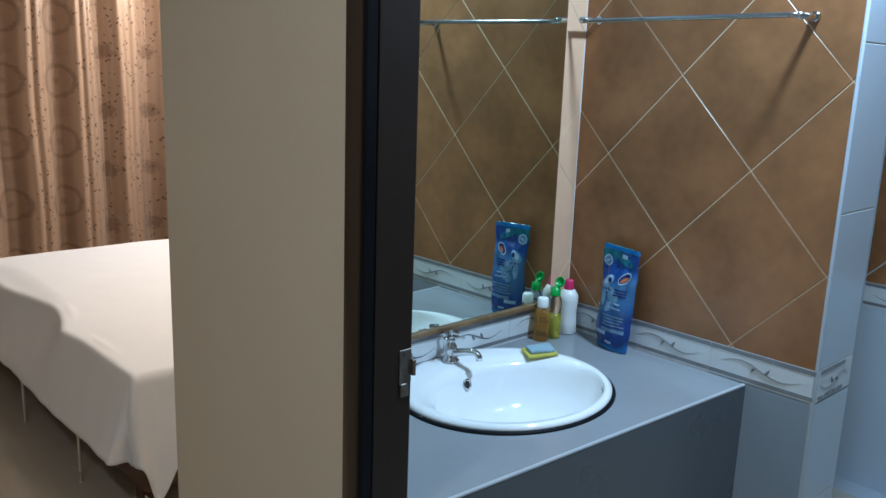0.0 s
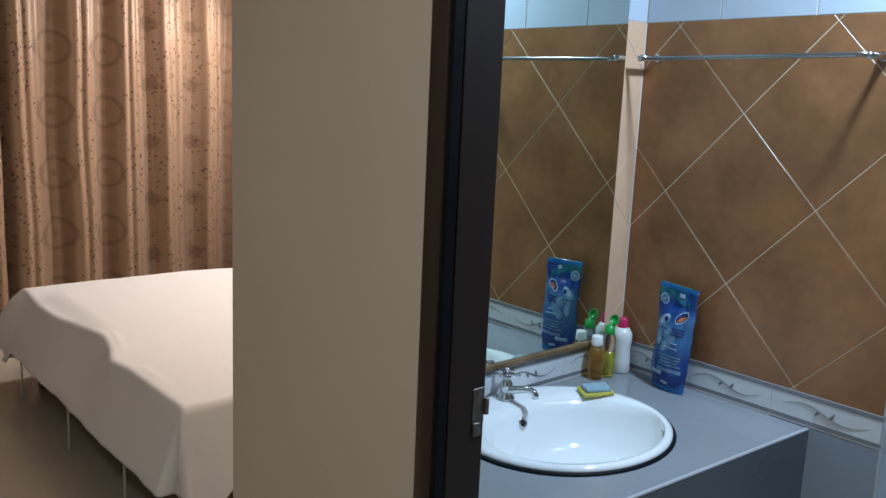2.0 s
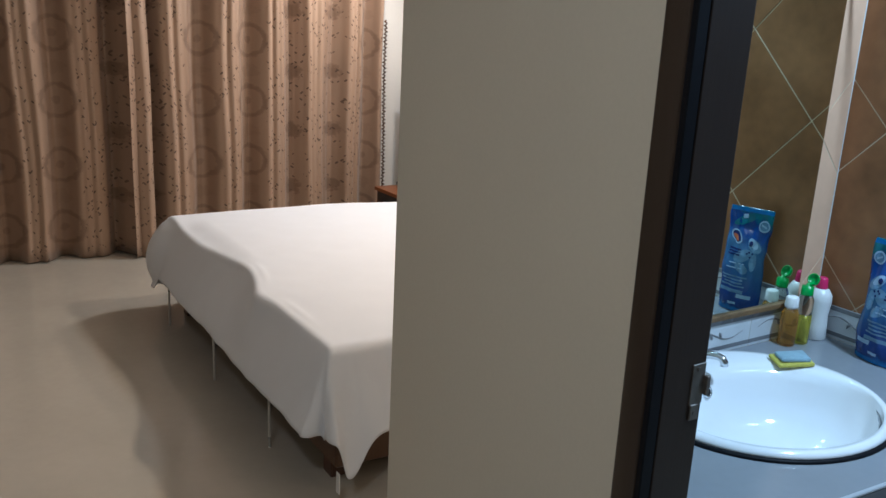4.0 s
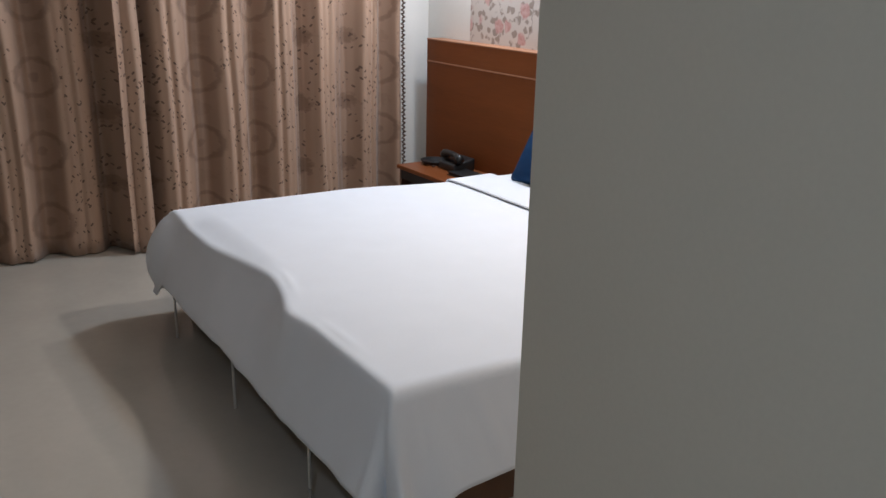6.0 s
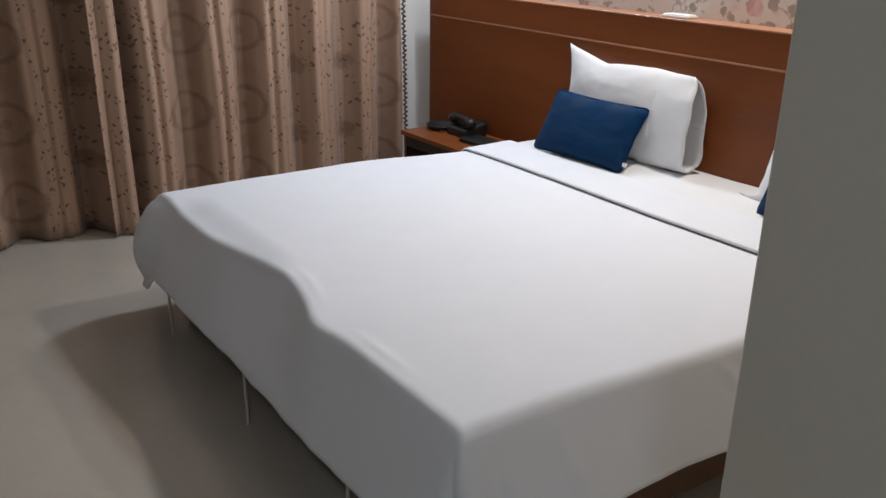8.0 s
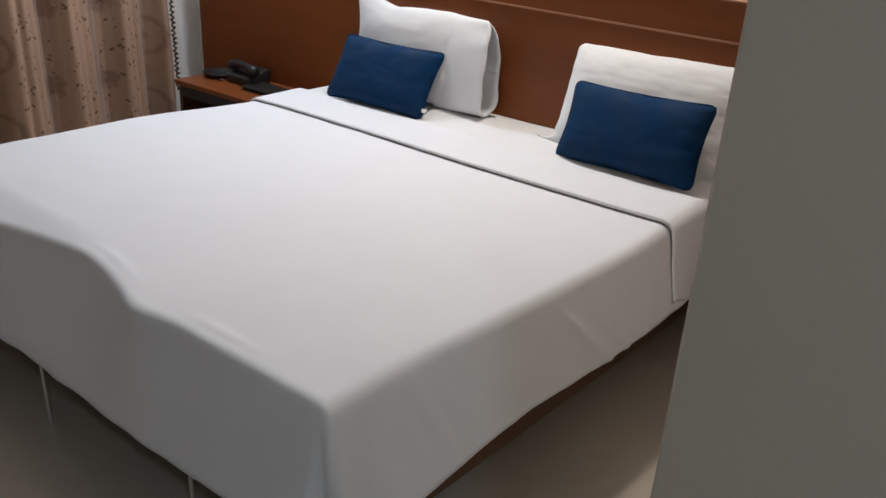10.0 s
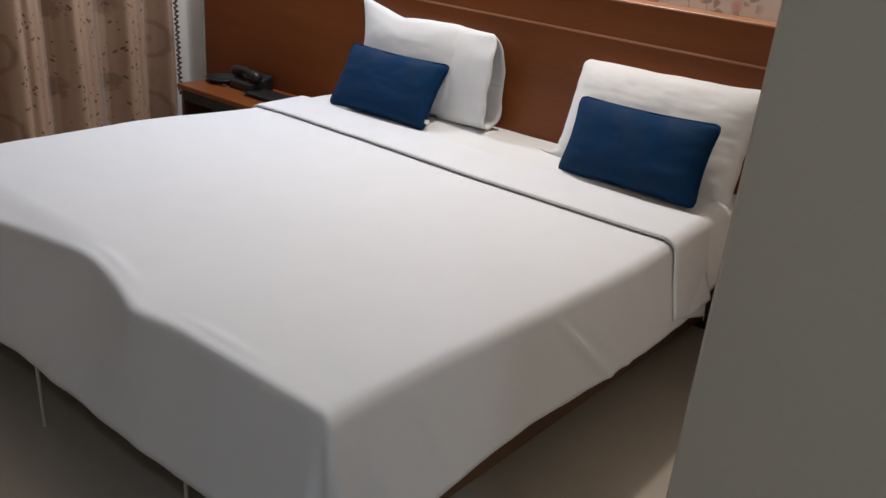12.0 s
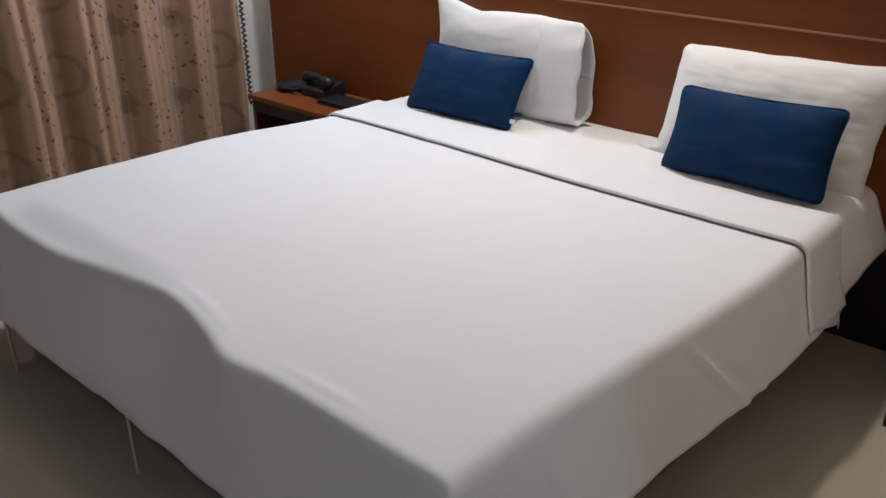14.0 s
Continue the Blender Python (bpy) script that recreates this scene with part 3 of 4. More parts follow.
def pillow_mesh(w, h, t, seed, n=34, pinch=0.055, crease=0.004, ears=(), soft=0.0):
    """A stuffed case with drawn-in sides, pointed corners and creases; lies in x and y, z is its thickness."""
    bm = bmesh.new()
    lay = {}
    for s in (1, -1):
        for i in range(n + 1):
            for j in range(n + 1):
                a, b = -1 + 2 * i / n, -1 + 2 * j / n
                rim = i in (0, n) or j in (0, n)
                if rim and s == -1:
                    lay[s, i, j] = lay[1, i, j]
                    continue
                x = w / 2 * a * (1 - pinch * math.cos(b * math.pi / 2) ** 0.8 * abs(a))
                y = h / 2 * b * (1 - pinch * 1.3 * math.cos(a * math.pi / 2) ** 0.8 * abs(b))
                full = max(0.0, (1 - abs(a) ** 3.2) * (1 - abs(b) ** 3.2))
                z = s * t / 2 * full ** 0.55
                e = 1 - max(abs(a), abs(b))
                z += crease * (noise.noise((a * 3 + seed, b * 3, s)) + 0.7 * noise.noise((a * 8 + seed, b * 5, s * 3)) + 0.45 * noise.noise((a * 7 + b * 9, b * 13 + seed, s))) * min(1, e * 6)
                x += 0.006 * noise.noise((a * 2, b * 4 + seed, 5))
                y += 0.008 * noise.noise((a * 3 + seed, b * 2, 9))
                x, y = round_corner(x, y, w / 2, h / 2, soft)
                for ca, cb, ex, ey, *rad in ears:
                    k = max(0.0, 1 - math.hypot(a - ca, b - cb) / (rad[0] if rad else 0.75)) ** 2
                    x, y = x + ex * k, y + ey * k
                lay[s, i, j] = bm.verts.new((x, y, z))
    for s in (1, -1):
        for i in range(n):
            for j in range(n):
                q = [lay[s, i, j], lay[s, i + 1, j], lay[s, i + 1, j + 1], lay[s, i, j + 1]]
                bm.faces.new(q if s == 1 else q[::-1])
    return bm


def stand(centre, across, lean):
    """Axes of something that leans back against the headboard: across is its width's direction."""
    ex = Vector(across).normalized()
    ey = Vector((math.sin(radians(lean)), 0, math.cos(radians(lean))))
    ey = (ey - ex * ey.dot(ex)).normalized()
    ez = ex.cross(ey)
    return Matrix((( ex.x, ey.x, ez.x, centre[0]), (ex.y, ey.y, ez.y, centre[1]), (ex.z, ey.z, ez.z, centre[2]), (0, 0, 0, 1)))


def moved(bm, m):
    bmesh.ops.transform(bm, matrix=m, verts=bm.verts)
    return bm


m1 = stand((1.880, 1.348, 0.767), (0.0, -1.0, 0.0), 9)
p1 = tagged(mesh_object("pillow", moved(pillow_mesh(0.74, 0.43, 0.115, 3, crease=0.0035, ears=((-1, 1, -0.03, 0.036), (-0.35, 1, 0.0, -0.016, 0.55), (1, 1, -0.09, -0.03), (1, -1, -0.09, 0.03))), m1), M_PILLOW, True),
            "white pillow with an open case end against the headboard", "pillow", "bed pillows")
# open end of the case: a soft loop of cloth


def case_loop(u, v):
    """u runs round the sleeve, v out along it."""
    a = 2 * math.pi * (u + 0.5)
    sa, ca = math.sin(a), math.cos(a)
    wide = (1 - abs(sa) ** 3.2) ** 0.55 if abs(sa) < 1 else 0.0
    flat = sa * (0.203 - (0.014 if sa < 0 else 0.004) * v)
    deep = 0.024 * v * v + 0.020 * v * v * sa + math.copysign(wide, ca) * (0.046 + 0.010 * smoothstep(v * 2)) * (1 - 0.42 * sa * v * v)
    out = 0.14 + 0.290 * v - 0.045 * v * max(0.0, sa) ** 6 - 0.015 * v * max(0.0, -sa) ** 6 + 0.014 * v * noise.noise((sa * 2, ca * 2, 2))
    return m1 @ Vector((out, flat - 0.006, deep + 0.008 * v * noise.noise((ca * 2, sa * 3, v))))


o = part("case_opening", grid_mesh(case_loop, [i / 64 for i in range(65)], [j / 12 for j in range(13)]), M_PILLOW, p1, "open hemmed end of the pillowcase", True)
thick(o, 0.005)
m2 = stand((1.882, 0.222, 0.735), (0.02, -1.0, 0.0), 20)
tagged(mesh_object("pillow", moved(pillow_mesh(0.72, 0.43, 0.150, 11, n=56, pinch=0.025, crease=0.003, soft=0.03, ears=((-1, -1, -0.085, 0.032, 0.32), (-1, 1, 0.012, -0.005), (1, 1, 0.080, 0.010, 1.2), (1, -1, 0.0, 0.0))), m2), M_PILLOW, True),
            "white creased pillow behind a blue cushion", "pillow", "bed pillows")


def cushion(centre, across, lean, seed, label, skew=0.0):
    m = stand(centre, across, lean) @ Matrix(((1, skew, 0, 0), (0, 1, 0, 0), (0, 0, 1, 0), (0, 0, 0, 1)))
    c = tagged(mesh_object("cushion", moved(pillow_mesh(0.575, 0.300, 0.115, seed, n=30, pinch=0.055, crease=0.003, soft=0.034), m), M_BLUE, True), label, "cushion", "blue cushions")
    rim = []
    for k in range(192):
        q = k / 192 * 4
        s, f = int(q), q - int(q)
        a, b = ((-1 + 2 * f, -1), (1, -1 + 2 * f), (1 - 2 * f, 1), (-1, 1 - 2 * f))[s]
        px = 0.2875 * a * (1 - 0.055 * math.cos(b * math.pi / 2) ** 0.8 * abs(a))
        py = 0.150 * b * (1 - 0.0715 * math.cos(a * math.pi / 2) ** 0.8 * abs(b))
        px, py = round_corner(px, py, 0.2875, 0.150, 0.034)
        rim.append(m @ Vector((px, py, 0)))
    part("piped_seam", tube(rim + rim[:1], 0.0035, 6), M_BLUE, c, "", True)
    return c, m


c1, mc1 = cushion((1.762, 1.434, 0.676), (0.005, -1.0, -0.005), 26, 21, "navy blue cushion with a white tag", 0.06)
bm = bmesh.new()
bmesh.ops.create_cube(bm, size=1, matrix=mc1 @ Matrix.Translation((0.286, -0.108, 0.004)) @ Matrix.Diagonal((0.026, 0.018, 0.002, 1)))
part("tag", bm, M_WHITE_PLASTIC, c1, "small white tag")
cushion((1.750, 0.220, 0.684), (-0.07, -0.99, 0.03), 22, 34, "navy blue cushion leaning on a white pillow")

# ---- headboard and bedside furniture ----
hb = thing("headboard", 1.97, 1.1, 0, "wide red-brown laminated headboard panel with a pale top edge", "headboard")
part("lower_panel", box(1.947, YP + 0.004, 0.34, XH - 0.006, 2.98, 1.022), M_WOOD, hb)
part("upper_panel", box(1.945, YP + 0.004, 1.030, XH - 0.006, 2.98, 1.174, 0.002), M_WOOD, hb)
part("trim_strip", box(1.943, YP + 0.004, 1.022, XH - 0.006, 2.981, 1.030, 0.002, 2), M_WOOD_EDGE, hb, "thin paler wooden strip")
part("top_edge", box(1.941, YP + 0.004, 1.174, XH - 0.006, 2.982, 1.182, 0.002), M_WOOD_EDGE, hb, "pale worn top edge")
for o in hb.children:
    # the old panel has sagged towards the partition
    for p in o.data.vertices:
        if p.co.z > 0.6:
            p.co.z += 0.0115 * (p.co.y - 1.2) + (-0.0095 if p.co.z > 1.1 else 0.0045)
part("plinth", box(1.950, YP + 0.004, 0.0, XH - 0.006, 2.98, 0.34), M_BLACK_BOARD, hb, "black lower board")
lb = thing("switch_box", 1.985, 1.18, 1.172, "flat white plastic box lying on the headboard ledge", "box")
part("body", box(1.965, 1.115, 1.1725, 2.035, 1.255, 1.183, 0.003, 2), M_WHITE_PLASTIC, lb)
part("lid", box(1.970, 1.122, 1.183, 2.030, 1.248, 1.188, 0.002), M_WHITE_PLASTIC, lb)

ns = thing("nightstand", 1.8, 2.5, 0, "red-brown wooden bedside table with an open black front", "nightstand", "bedside tables")
NZ = 0.442
part("tabletop", box(1.600, 2.02, NZ - 0.025, 1.948, 2.765, NZ, 0.003, 2), M_WOOD, ns)
part("side_panel", box(1.620, 2.735, 0, 1.948, 2.758, NZ - 0.025), M_WOOD_DARK, ns)
part("side_panel", box(1.645, 2.11, 0, 1.948, 2.132, NZ - 0.025), M_WOOD_DARK, ns)
part("shelf", box(1.64, 2.132, 0.16, 1.948, 2.735, 0.178), M_BLACK_BOARD, ns)
part("front_rail", box(1.615, 2.132, NZ - 0.085, 1.630, 2.735, NZ - 0.026), M_BLACK_BOARD, ns, "black front rail")
nr = thing("nightstand", 1.7, -0.57, 0, "dark brown wooden bedside table beside the partition", "nightstand", "bedside tables")
part("side_panel", box(1.50, -0.425, 0, 1.948, -0.403, 0.38, 0.002), M_WOOD_DARK, nr)
part("side_panel", box(1.50, -0.735, 0, 1.948, -0.713, 0.38, 0.002), M_WOOD_DARK, nr)
part("tabletop", box(1.485, -0.742, 0.38, 1.948, -0.395, 0.405, 0.003, 2), M_WOOD, nr)
part("shelf", box(1.52, -0.713, 0.16, 1.948, -0.425, 0.178), M_BLACK_BOARD, nr)

ph = thing("telephone", 1.83, 2.60, NZ, "black desk telephone with its handset on the cradle", "telephone")
bm = bmesh.new()
add_box(bm, 1.745, 2.535, NZ, 1.895, 2.715, NZ + 0.045, 0.008, 2)
for v in bm.verts:
    if v.co.z > NZ + 0.02:
        v.co.z += (v.co.x - 1.745) * 0.22
part("base", bm, M_BLACK_PLASTIC, ph, "", True)
hs = part("handset", tube([(1.770 + 0.030 * i / 12, 2.505 + 0.235 * i / 12, NZ + 0.078 + 0.022 * math.sin(math.pi * i / 12)) for i in range(13)], [0.024, 0.029, 0.027, 0.021, 0.019, 0.018, 0.018, 0.018, 0.019, 0.021, 0.027, 0.029, 0.024], 10), M_BLACK_PLASTIC, ph, "black curved handset", True)
for k, y in enumerate((2.585, 2.615, 2.645)):
    for i in range(4):
        x = 1.765 + 0.024 * i
        z = NZ + 0.045 + (x - 1.745) * 0.22
        part("key", box(x, y, z - 0.002, x + 0.014, y + 0.018, z + 0.004, 0.001), M_STEEL if k == 0 and i == 0 else M_BLACK_PLASTIC, ph)
cord = [(1.742 - 0.02 * math.sin(i * 0.3), 2.73 + 0.0025 * i + 0.006 * math.sin(i * 1.3), NZ + 0.006 + 0.004 * math.cos(i * 1.3)) for i in range(26)]
part("cord", tube(cord, 0.003, 6), M_WOOD_DARK, ph, "coiled brown cord", True)
tray = thing("desk_tray", 1.80, 2.80, NZ, "small black plastic tray on the bedside table", "tray")
bm = lathe([(0.055, 0.0), (0.070, 0.020), (0.072, 0.028), (0.064, 0.028), (0.052, 0.010), (0.0, 0.010)], (1.79, 2.765, NZ), 24, 1.25, 1.30)
part("dish", bm, M_BLACK_PLASTIC, tray, "", True)
bk = thing("folder", 1.72, 2.40, NZ, "black leather folder lying on the bedside table", "folder")
part("cover", box(1.640, 2.275, NZ, 1.780, 2.505, NZ + 0.004, 0.001), M_BLACK_PLASTIC, bk)
part("pages", box(1.645, 2.282, NZ + 0.004, 1.775, 2.495, NZ + 0.017), M_BLACK_BOARD, bk)
part("cover", box(1.640, 2.275, NZ + 0.017, 1.780, 2.505, NZ + 0.021, 0.001), M_BLACK_PLASTIC, bk)


for o, dx, dy in ((ph, 0.025, -0.165), (tray, 0.03, -0.10), (bk, 0.075, -0.14)):
    o.location.x += dx
    o.location.y += dy


# ---- curtains ----
def curtain(x0, x1, base, amp, seed, pleats, label, lead=None):
    """A pleated cloth from x0 to x1 in front of the window wall."""
    rnd = random.Random(seed)
    n = int((x1 - x0) / 0.008)
    amps = [rnd.uniform(0.8, 1.2) for _ in range(60)]
    mids = list(pleats)
    while mids[0] > x0 - 0.4:
        mids.insert(0, mids[0] - rnd.uniform(0.27, 0.35))
    while mids[-1] < x1 + 0.4:
        mids.append(mids[-1] + rnd.uniform(0.25, 0.30))

    def pleat_at(x):
        """Number of the pleat at x, and the fraction of the way to the next."""
        k = max(j for j in range(len(mids) - 1) if mids[j] <= x)
        return k + (x - mids[k]) / (mids[k + 1] - mids[k])
    idx = list(range(n + 1))

    def f(i, z):
        x = x0 + (x1 - x0) * i / n
        turns = pleat_at(x)
        p = 2 * math.pi * turns + 0.5 * noise.noise((x * 2, z * 0.9, seed))
        k = amps[int(turns + 0.5) % 60]
        down = 1 - z / 2.6
        sway = 0.010 * noise.noise((x * 4 + seed, z * 1.1, 2))
        y = base - amp * k * (0.75 + 0.35 * down) * (math.cos(p) - 0.45 * math.cos(2 * p + 0.3 * math.sin(turns * 1.7)) + 0.10 * math.cos(5 * p + turns)) + sway
        dx = -0.012 * math.sin(p) + 0.008 * noise.noise((x * 5, z * 1.3, seed + 4))
        if lead:
            y -= lead * smoothstep((x - (x1 - 0.22)) / 0.10)
        if z < 0.12:
            y += 0.006 * noise.noise((x * 20, z * 10, 1))
        return (x + dx, y, max(0.004, z + 0.010 * noise.noise((x * 7, seed, 0)) * (1 if z < 0.05 else 0)))
    zs = [0.008 + 2.56 * j / 26 for j in range(27)]
    th = thing("curtain", (x0 + x1) / 2, base, 0, label, "curtain", "window curtains")
    c = part("cloth", grid_mesh(f, idx, zs, lambda i, z: (pleat_at(x0 + (x1 - x0) * i / n), z)), M_CURTAIN, th, "", True)
    thick(c, 0.003)
    return th, f, n


ct, cf, cn = curtain(0.060, 1.790, 3.10, 0.052, 5, (0.33, 0.68, 0.99, 1.28, 1.58, 1.82), "brown satin curtain with leaf and medallion pattern, hanging in pleats")
edge = [(lambda p: (p[0] + 0.012 + 0.011 * math.sin(i * 1.9), p[1] - 0.018 + 0.009 * math.cos(i * 1.9), p[2]))(cf(cn, 0.30 + 0.0085 * i)) for i in range(150)]
part("ruffled_braid", tube(edge, 0.0065, 5), M_TRIM, ct, "dark looped braid along the edge", True)
curtain(-2.55, 0.175, 3.235, 0.050, 9, (-0.51, -0.165, 0.165), "brown satin curtain drawn beside the other, floor length", 0.13)
rl = thing("curtain_rail", 0, 3.15, 2.585, "slim metal curtain rail under the ceiling", "curtain rail")
part("rail", box(-2.6, 3.10, 2.575, 1.78, 3.30, 2.60, 0.004), M_LEG, rl)
part("fascia", box(-2.6, 3.02, HC - 0.10, 1.78, 3.04, HC), M_PAINT_WHITE, rl)

# ---- bathroom: counter, basin, mirror ----
YF = -1.592
ct2 = thing("vanity_counter", 0.5, -1.25, ZF, "grey tiled built-in counter with a pale front edge", "counter")


def slab_with_hole():
    bm = bmesh.new()
    n = 64
    ell = [(0.56 + 0.290 * math.cos(2 * math.pi * i / n), -1.2 + 0.245 * math.sin(2 * math.pi * i / n)) for i in range(n)]
    x0, x1, y0, y1 = XW1, XB, YF, YM - 0.004

    def out(px, py):
        dx, dy = px - 0.56, py + 1.2
        s = min(((x1 - 0.56) / dx if dx > 0 else (x0 - 0.56) / dx) if abs(dx) > 1e-6 else 9, ((y1 + 1.2) / dy if dy > 0 else (y0 + 1.2) / dy) if abs(dy) > 1e-6 else 9)
        return (0.56 + dx * s, -1.2 + dy * s)
    rows = [[bm.verts.new((*p, z)) for p in pts] for z in (ZC, ZC - 0.03) for pts in (ell, [out(*e) for e in ell])]
    for i in range(n):
        j = (i + 1) % n
        bm.faces.new((rows[0][i], rows[0][j], rows[1][j], rows[1][i]))
        bm.faces.new((rows[2][i], rows[2][j], rows[3][j], rows[3][i]))
        bm.faces.new((rows[0][i], rows[0][j], rows[2][j], rows[2][i]))
        bm.faces.new((rows[1][i], rows[1][j], rows[3][j], rows[3][i]))
    return bm


def slanted(bm):
    """The counter's front runs slightly out of square."""
    for v in bm.verts:
        if v.co.y < -1.50:
            v.co.y += 0.070 * (XB - v.co.x) / 1.21 - 0.012
    return bm


part("countertop", slanted(slab_with_hole()), M_COUNTER, ct2)
for (ax, ay) in ((XW1, YF), (XB, YF), (XW1, YM - 0.004), (XB, YM - 0.004)):
    part("countertop_corner", slanted(box(ax, ay, ZC - 0.029, ax + (0.06 if ax < 0.5 else -0.06), ay + (0.06 if ay < -1.2 else -0.06), ZC - 0.001)), M_COUNTER, ct2)
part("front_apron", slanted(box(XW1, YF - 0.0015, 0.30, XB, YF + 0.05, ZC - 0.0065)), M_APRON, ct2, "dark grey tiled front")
part("edge_strip", slanted(box(XW1, YF - 0.002, ZC - 0.006, XB, YF + 0.008, ZC + 0.0015, 0.002)), M_COUNTER_EDGE, ct2, "pale plastic edge strip")

basin = thing("wash_basin", 0.56, -1.2, ZC, "white oval porcelain drop-in wash basin", "wash basin")
A, B = 0.314, 0.274
prof = [(0.985, 0.0), (1.0, 0.006), (0.995, 0.013), (0.965, 0.019), (0.92, 0.020), (0.875, 0.016), (0.845, 0.006), (0.82, -0.015), (0.77, -0.055), (0.67, -0.100), (0.50, -0.130), (0.30, -0.142), (0.10, -0.146), (0.0, -0.147)]
bm = bmesh.new()
n = 72
rings = []
for r, z in prof:
    # the bowl sits towards the front, leaving a wide ledge at the back
    k = smoothstep((0.93 - r) / 0.1)
    rings.append([bm.verts.new((0.56 + A * r * math.cos(2 * math.pi * i / n), -1.2 - 0.052 * k + B * r * (1 - 0.13 * k) * math.sin(2 * math.pi * i / n), ZC + z)) for i in range(n)])
for a, b in zip(rings, rings[1:]):
    for i in range(n):
        bm.faces.new((a[i], a[(i + 1) % n], b[(i + 1) % n], b[i]))
bmesh.ops.remove_doubles(bm, verts=bm.verts, dist=1e-6)
part("bowl", bm, M_PORCELAIN, basin, "", True)
part("sealant", lathe([(0.990, -0.001), (1.032, -0.0005), (1.030, 0.004), (1.008, 0.008), (0.990, 0.006)], (0.56, -1.2, ZC), 72, A, B, True), M_SEAL, basin, "black sealant line", True)
ov = (0.545, -1.0615, ZC - 0.030)
q = Matrix.Translation(ov) @ Matrix.Scale(1.2, 4) @ Euler((radians(68), 0, 0)).to_matrix().to_4x4()
part("overflow_ring", moved(lathe([(0.008, -0.002), (0.0135, 0.0), (0.0135, 0.003), (0.010, 0.005), (0.008, 0.003)], n=20, ring=True), q), M_CHROME, basin, "chrome overflow ring", True)
part("overflow_hole", moved(lathe([(0.0, 0.0022), (0.0085, 0.0022), (0.0085, 0.0012), (0.0, 0.0012)], n=20), q), M_HOLE, basin)
part("drain", lathe([(0.0, 0.001), (0.018, 0.001), (0.022, 0.004), (0.026, 0.002)], (0.56, -1.23, ZC - 0.147), 24), M_CHROME, basin, "chrome drain", True)

TX, TY, TZ = 0.550, -0.985, ZC + 0.019
tap = thing("tap", TX, TY, TZ, "chrome pillar tap with a cross handle", "tap")
part("tap_body", lathe([(0.024, 0.0), (0.025, 0.004), (0.018, 0.010), (0.0145, 0.022), (0.0165, 0.030), (0.0165, 0.042), (0.012, 0.050), (0.010, 0.058), (0.012, 0.062), (0.0, 0.064)], (TX, TY, TZ), 24), M_CHROME, tap, "", True)
sd = Vector((0.22, -0.97, 0)).normalized()
sp_pts = [Vector((TX, TY, TZ)) + sd * s + Vector((0, 0, z)) for s, z in ((0.0, 0.026), (0.02, 0.027), (0.036, 0.033), (0.056, 0.038), (0.074, 0.040), (0.084, 0.038), (0.090, 0.030), (0.091, 0.022))]
part("spout", tube(sp_pts, [0.013, 0.012, 0.0105, 0.0095, 0.009, 0.009, 0.0095, 0.0095], 14), M_CHROME, tap, "", True)
hd = part("cross_handle", lathe([(0.0, 0.060), (0.009, 0.062), (0.010, 0.070), (0.007, 0.076), (0.009, 0.080), (0.008, 0.086), (0.0, 0.088)], (TX, TY, TZ), 18), M_CHROME, tap, "chrome cross handle", True)
for k in range(4):
    d = Vector((math.cos(k * math.pi / 2 + 0.35), math.sin(k * math.pi / 2 + 0.35), 0))
    c0 = Vector((TX, TY, TZ + 0.071))
    part("handle_arm", tube([c0 + d * 0.006, c0 + d * 0.024, c0 + d * 0.033, c0 + d * 0.039], [0.004, 0.0042, 0.0068, 0.003], 10), M_CHROME, hd, "", True)

for o in [tap, *tap.children_recursive]:
    if o.type == "MESH":
        o.data.transform(Matrix.Translation((TX, TY, TZ)) @ Matrix.Scale(1.08, 4) @ Matrix.Translation((-TX, -TY, -TZ)))

mr = thing("mirror", 0.5, YM - 0.01, 0.83, "large frameless wall mirror over the wash basin", "mirror")
part("glass", box(0.0, YM - 0.016, 0.842, 1.026, YM - 0.0125, 2.10), M_MIRROR, mr)
part("backing", box(0.0, YM - 0.0115, 0.842, 1.026, YM - 0.0095, 2.10), M_WOOD_DARK, mr)
part("bottom_ledge", box(0.0, YM - 0.026, 0.828, 1.027, YM - 0.0095, 0.843, 0.002), M_LEDGE, mr, "brown wooden ledge under the mirror")

tb = thing("towel_bar", 1.07, -1.28, 1.74, "chrome towel bar on the brown tiled wall", "towel bar")
XT = XB - 0.090
part("bar", tube([(XT, -0.993 - 0.686 * i / 16, 1.735 + 0.007 * i / 16) for i in range(17)], 0.0068, 16), M_BAR, tb, "", True)
for y in (-0.998, -1.673):
    part("bracket", tube([(XB - 0.003, y, 1.742), (XB - 0.020, y, 1.741), (XT - 0.008, y, 1.739)], [0.010, 0.0085, 0.0085], 12), M_CHROME, tb, "", True)
    part("flange", tube([(XB - 0.0015, y, 1.742), (XB - 0.009, y, 1.742)], 0.013, 18), M_CHROME, tb, "", True)

# ---- things on the counter ----
pc = thing("refill_pouch", 1.07, -1.18, ZC, "blue plastic refill pouch with pale print leaning on tiles", "pouch")


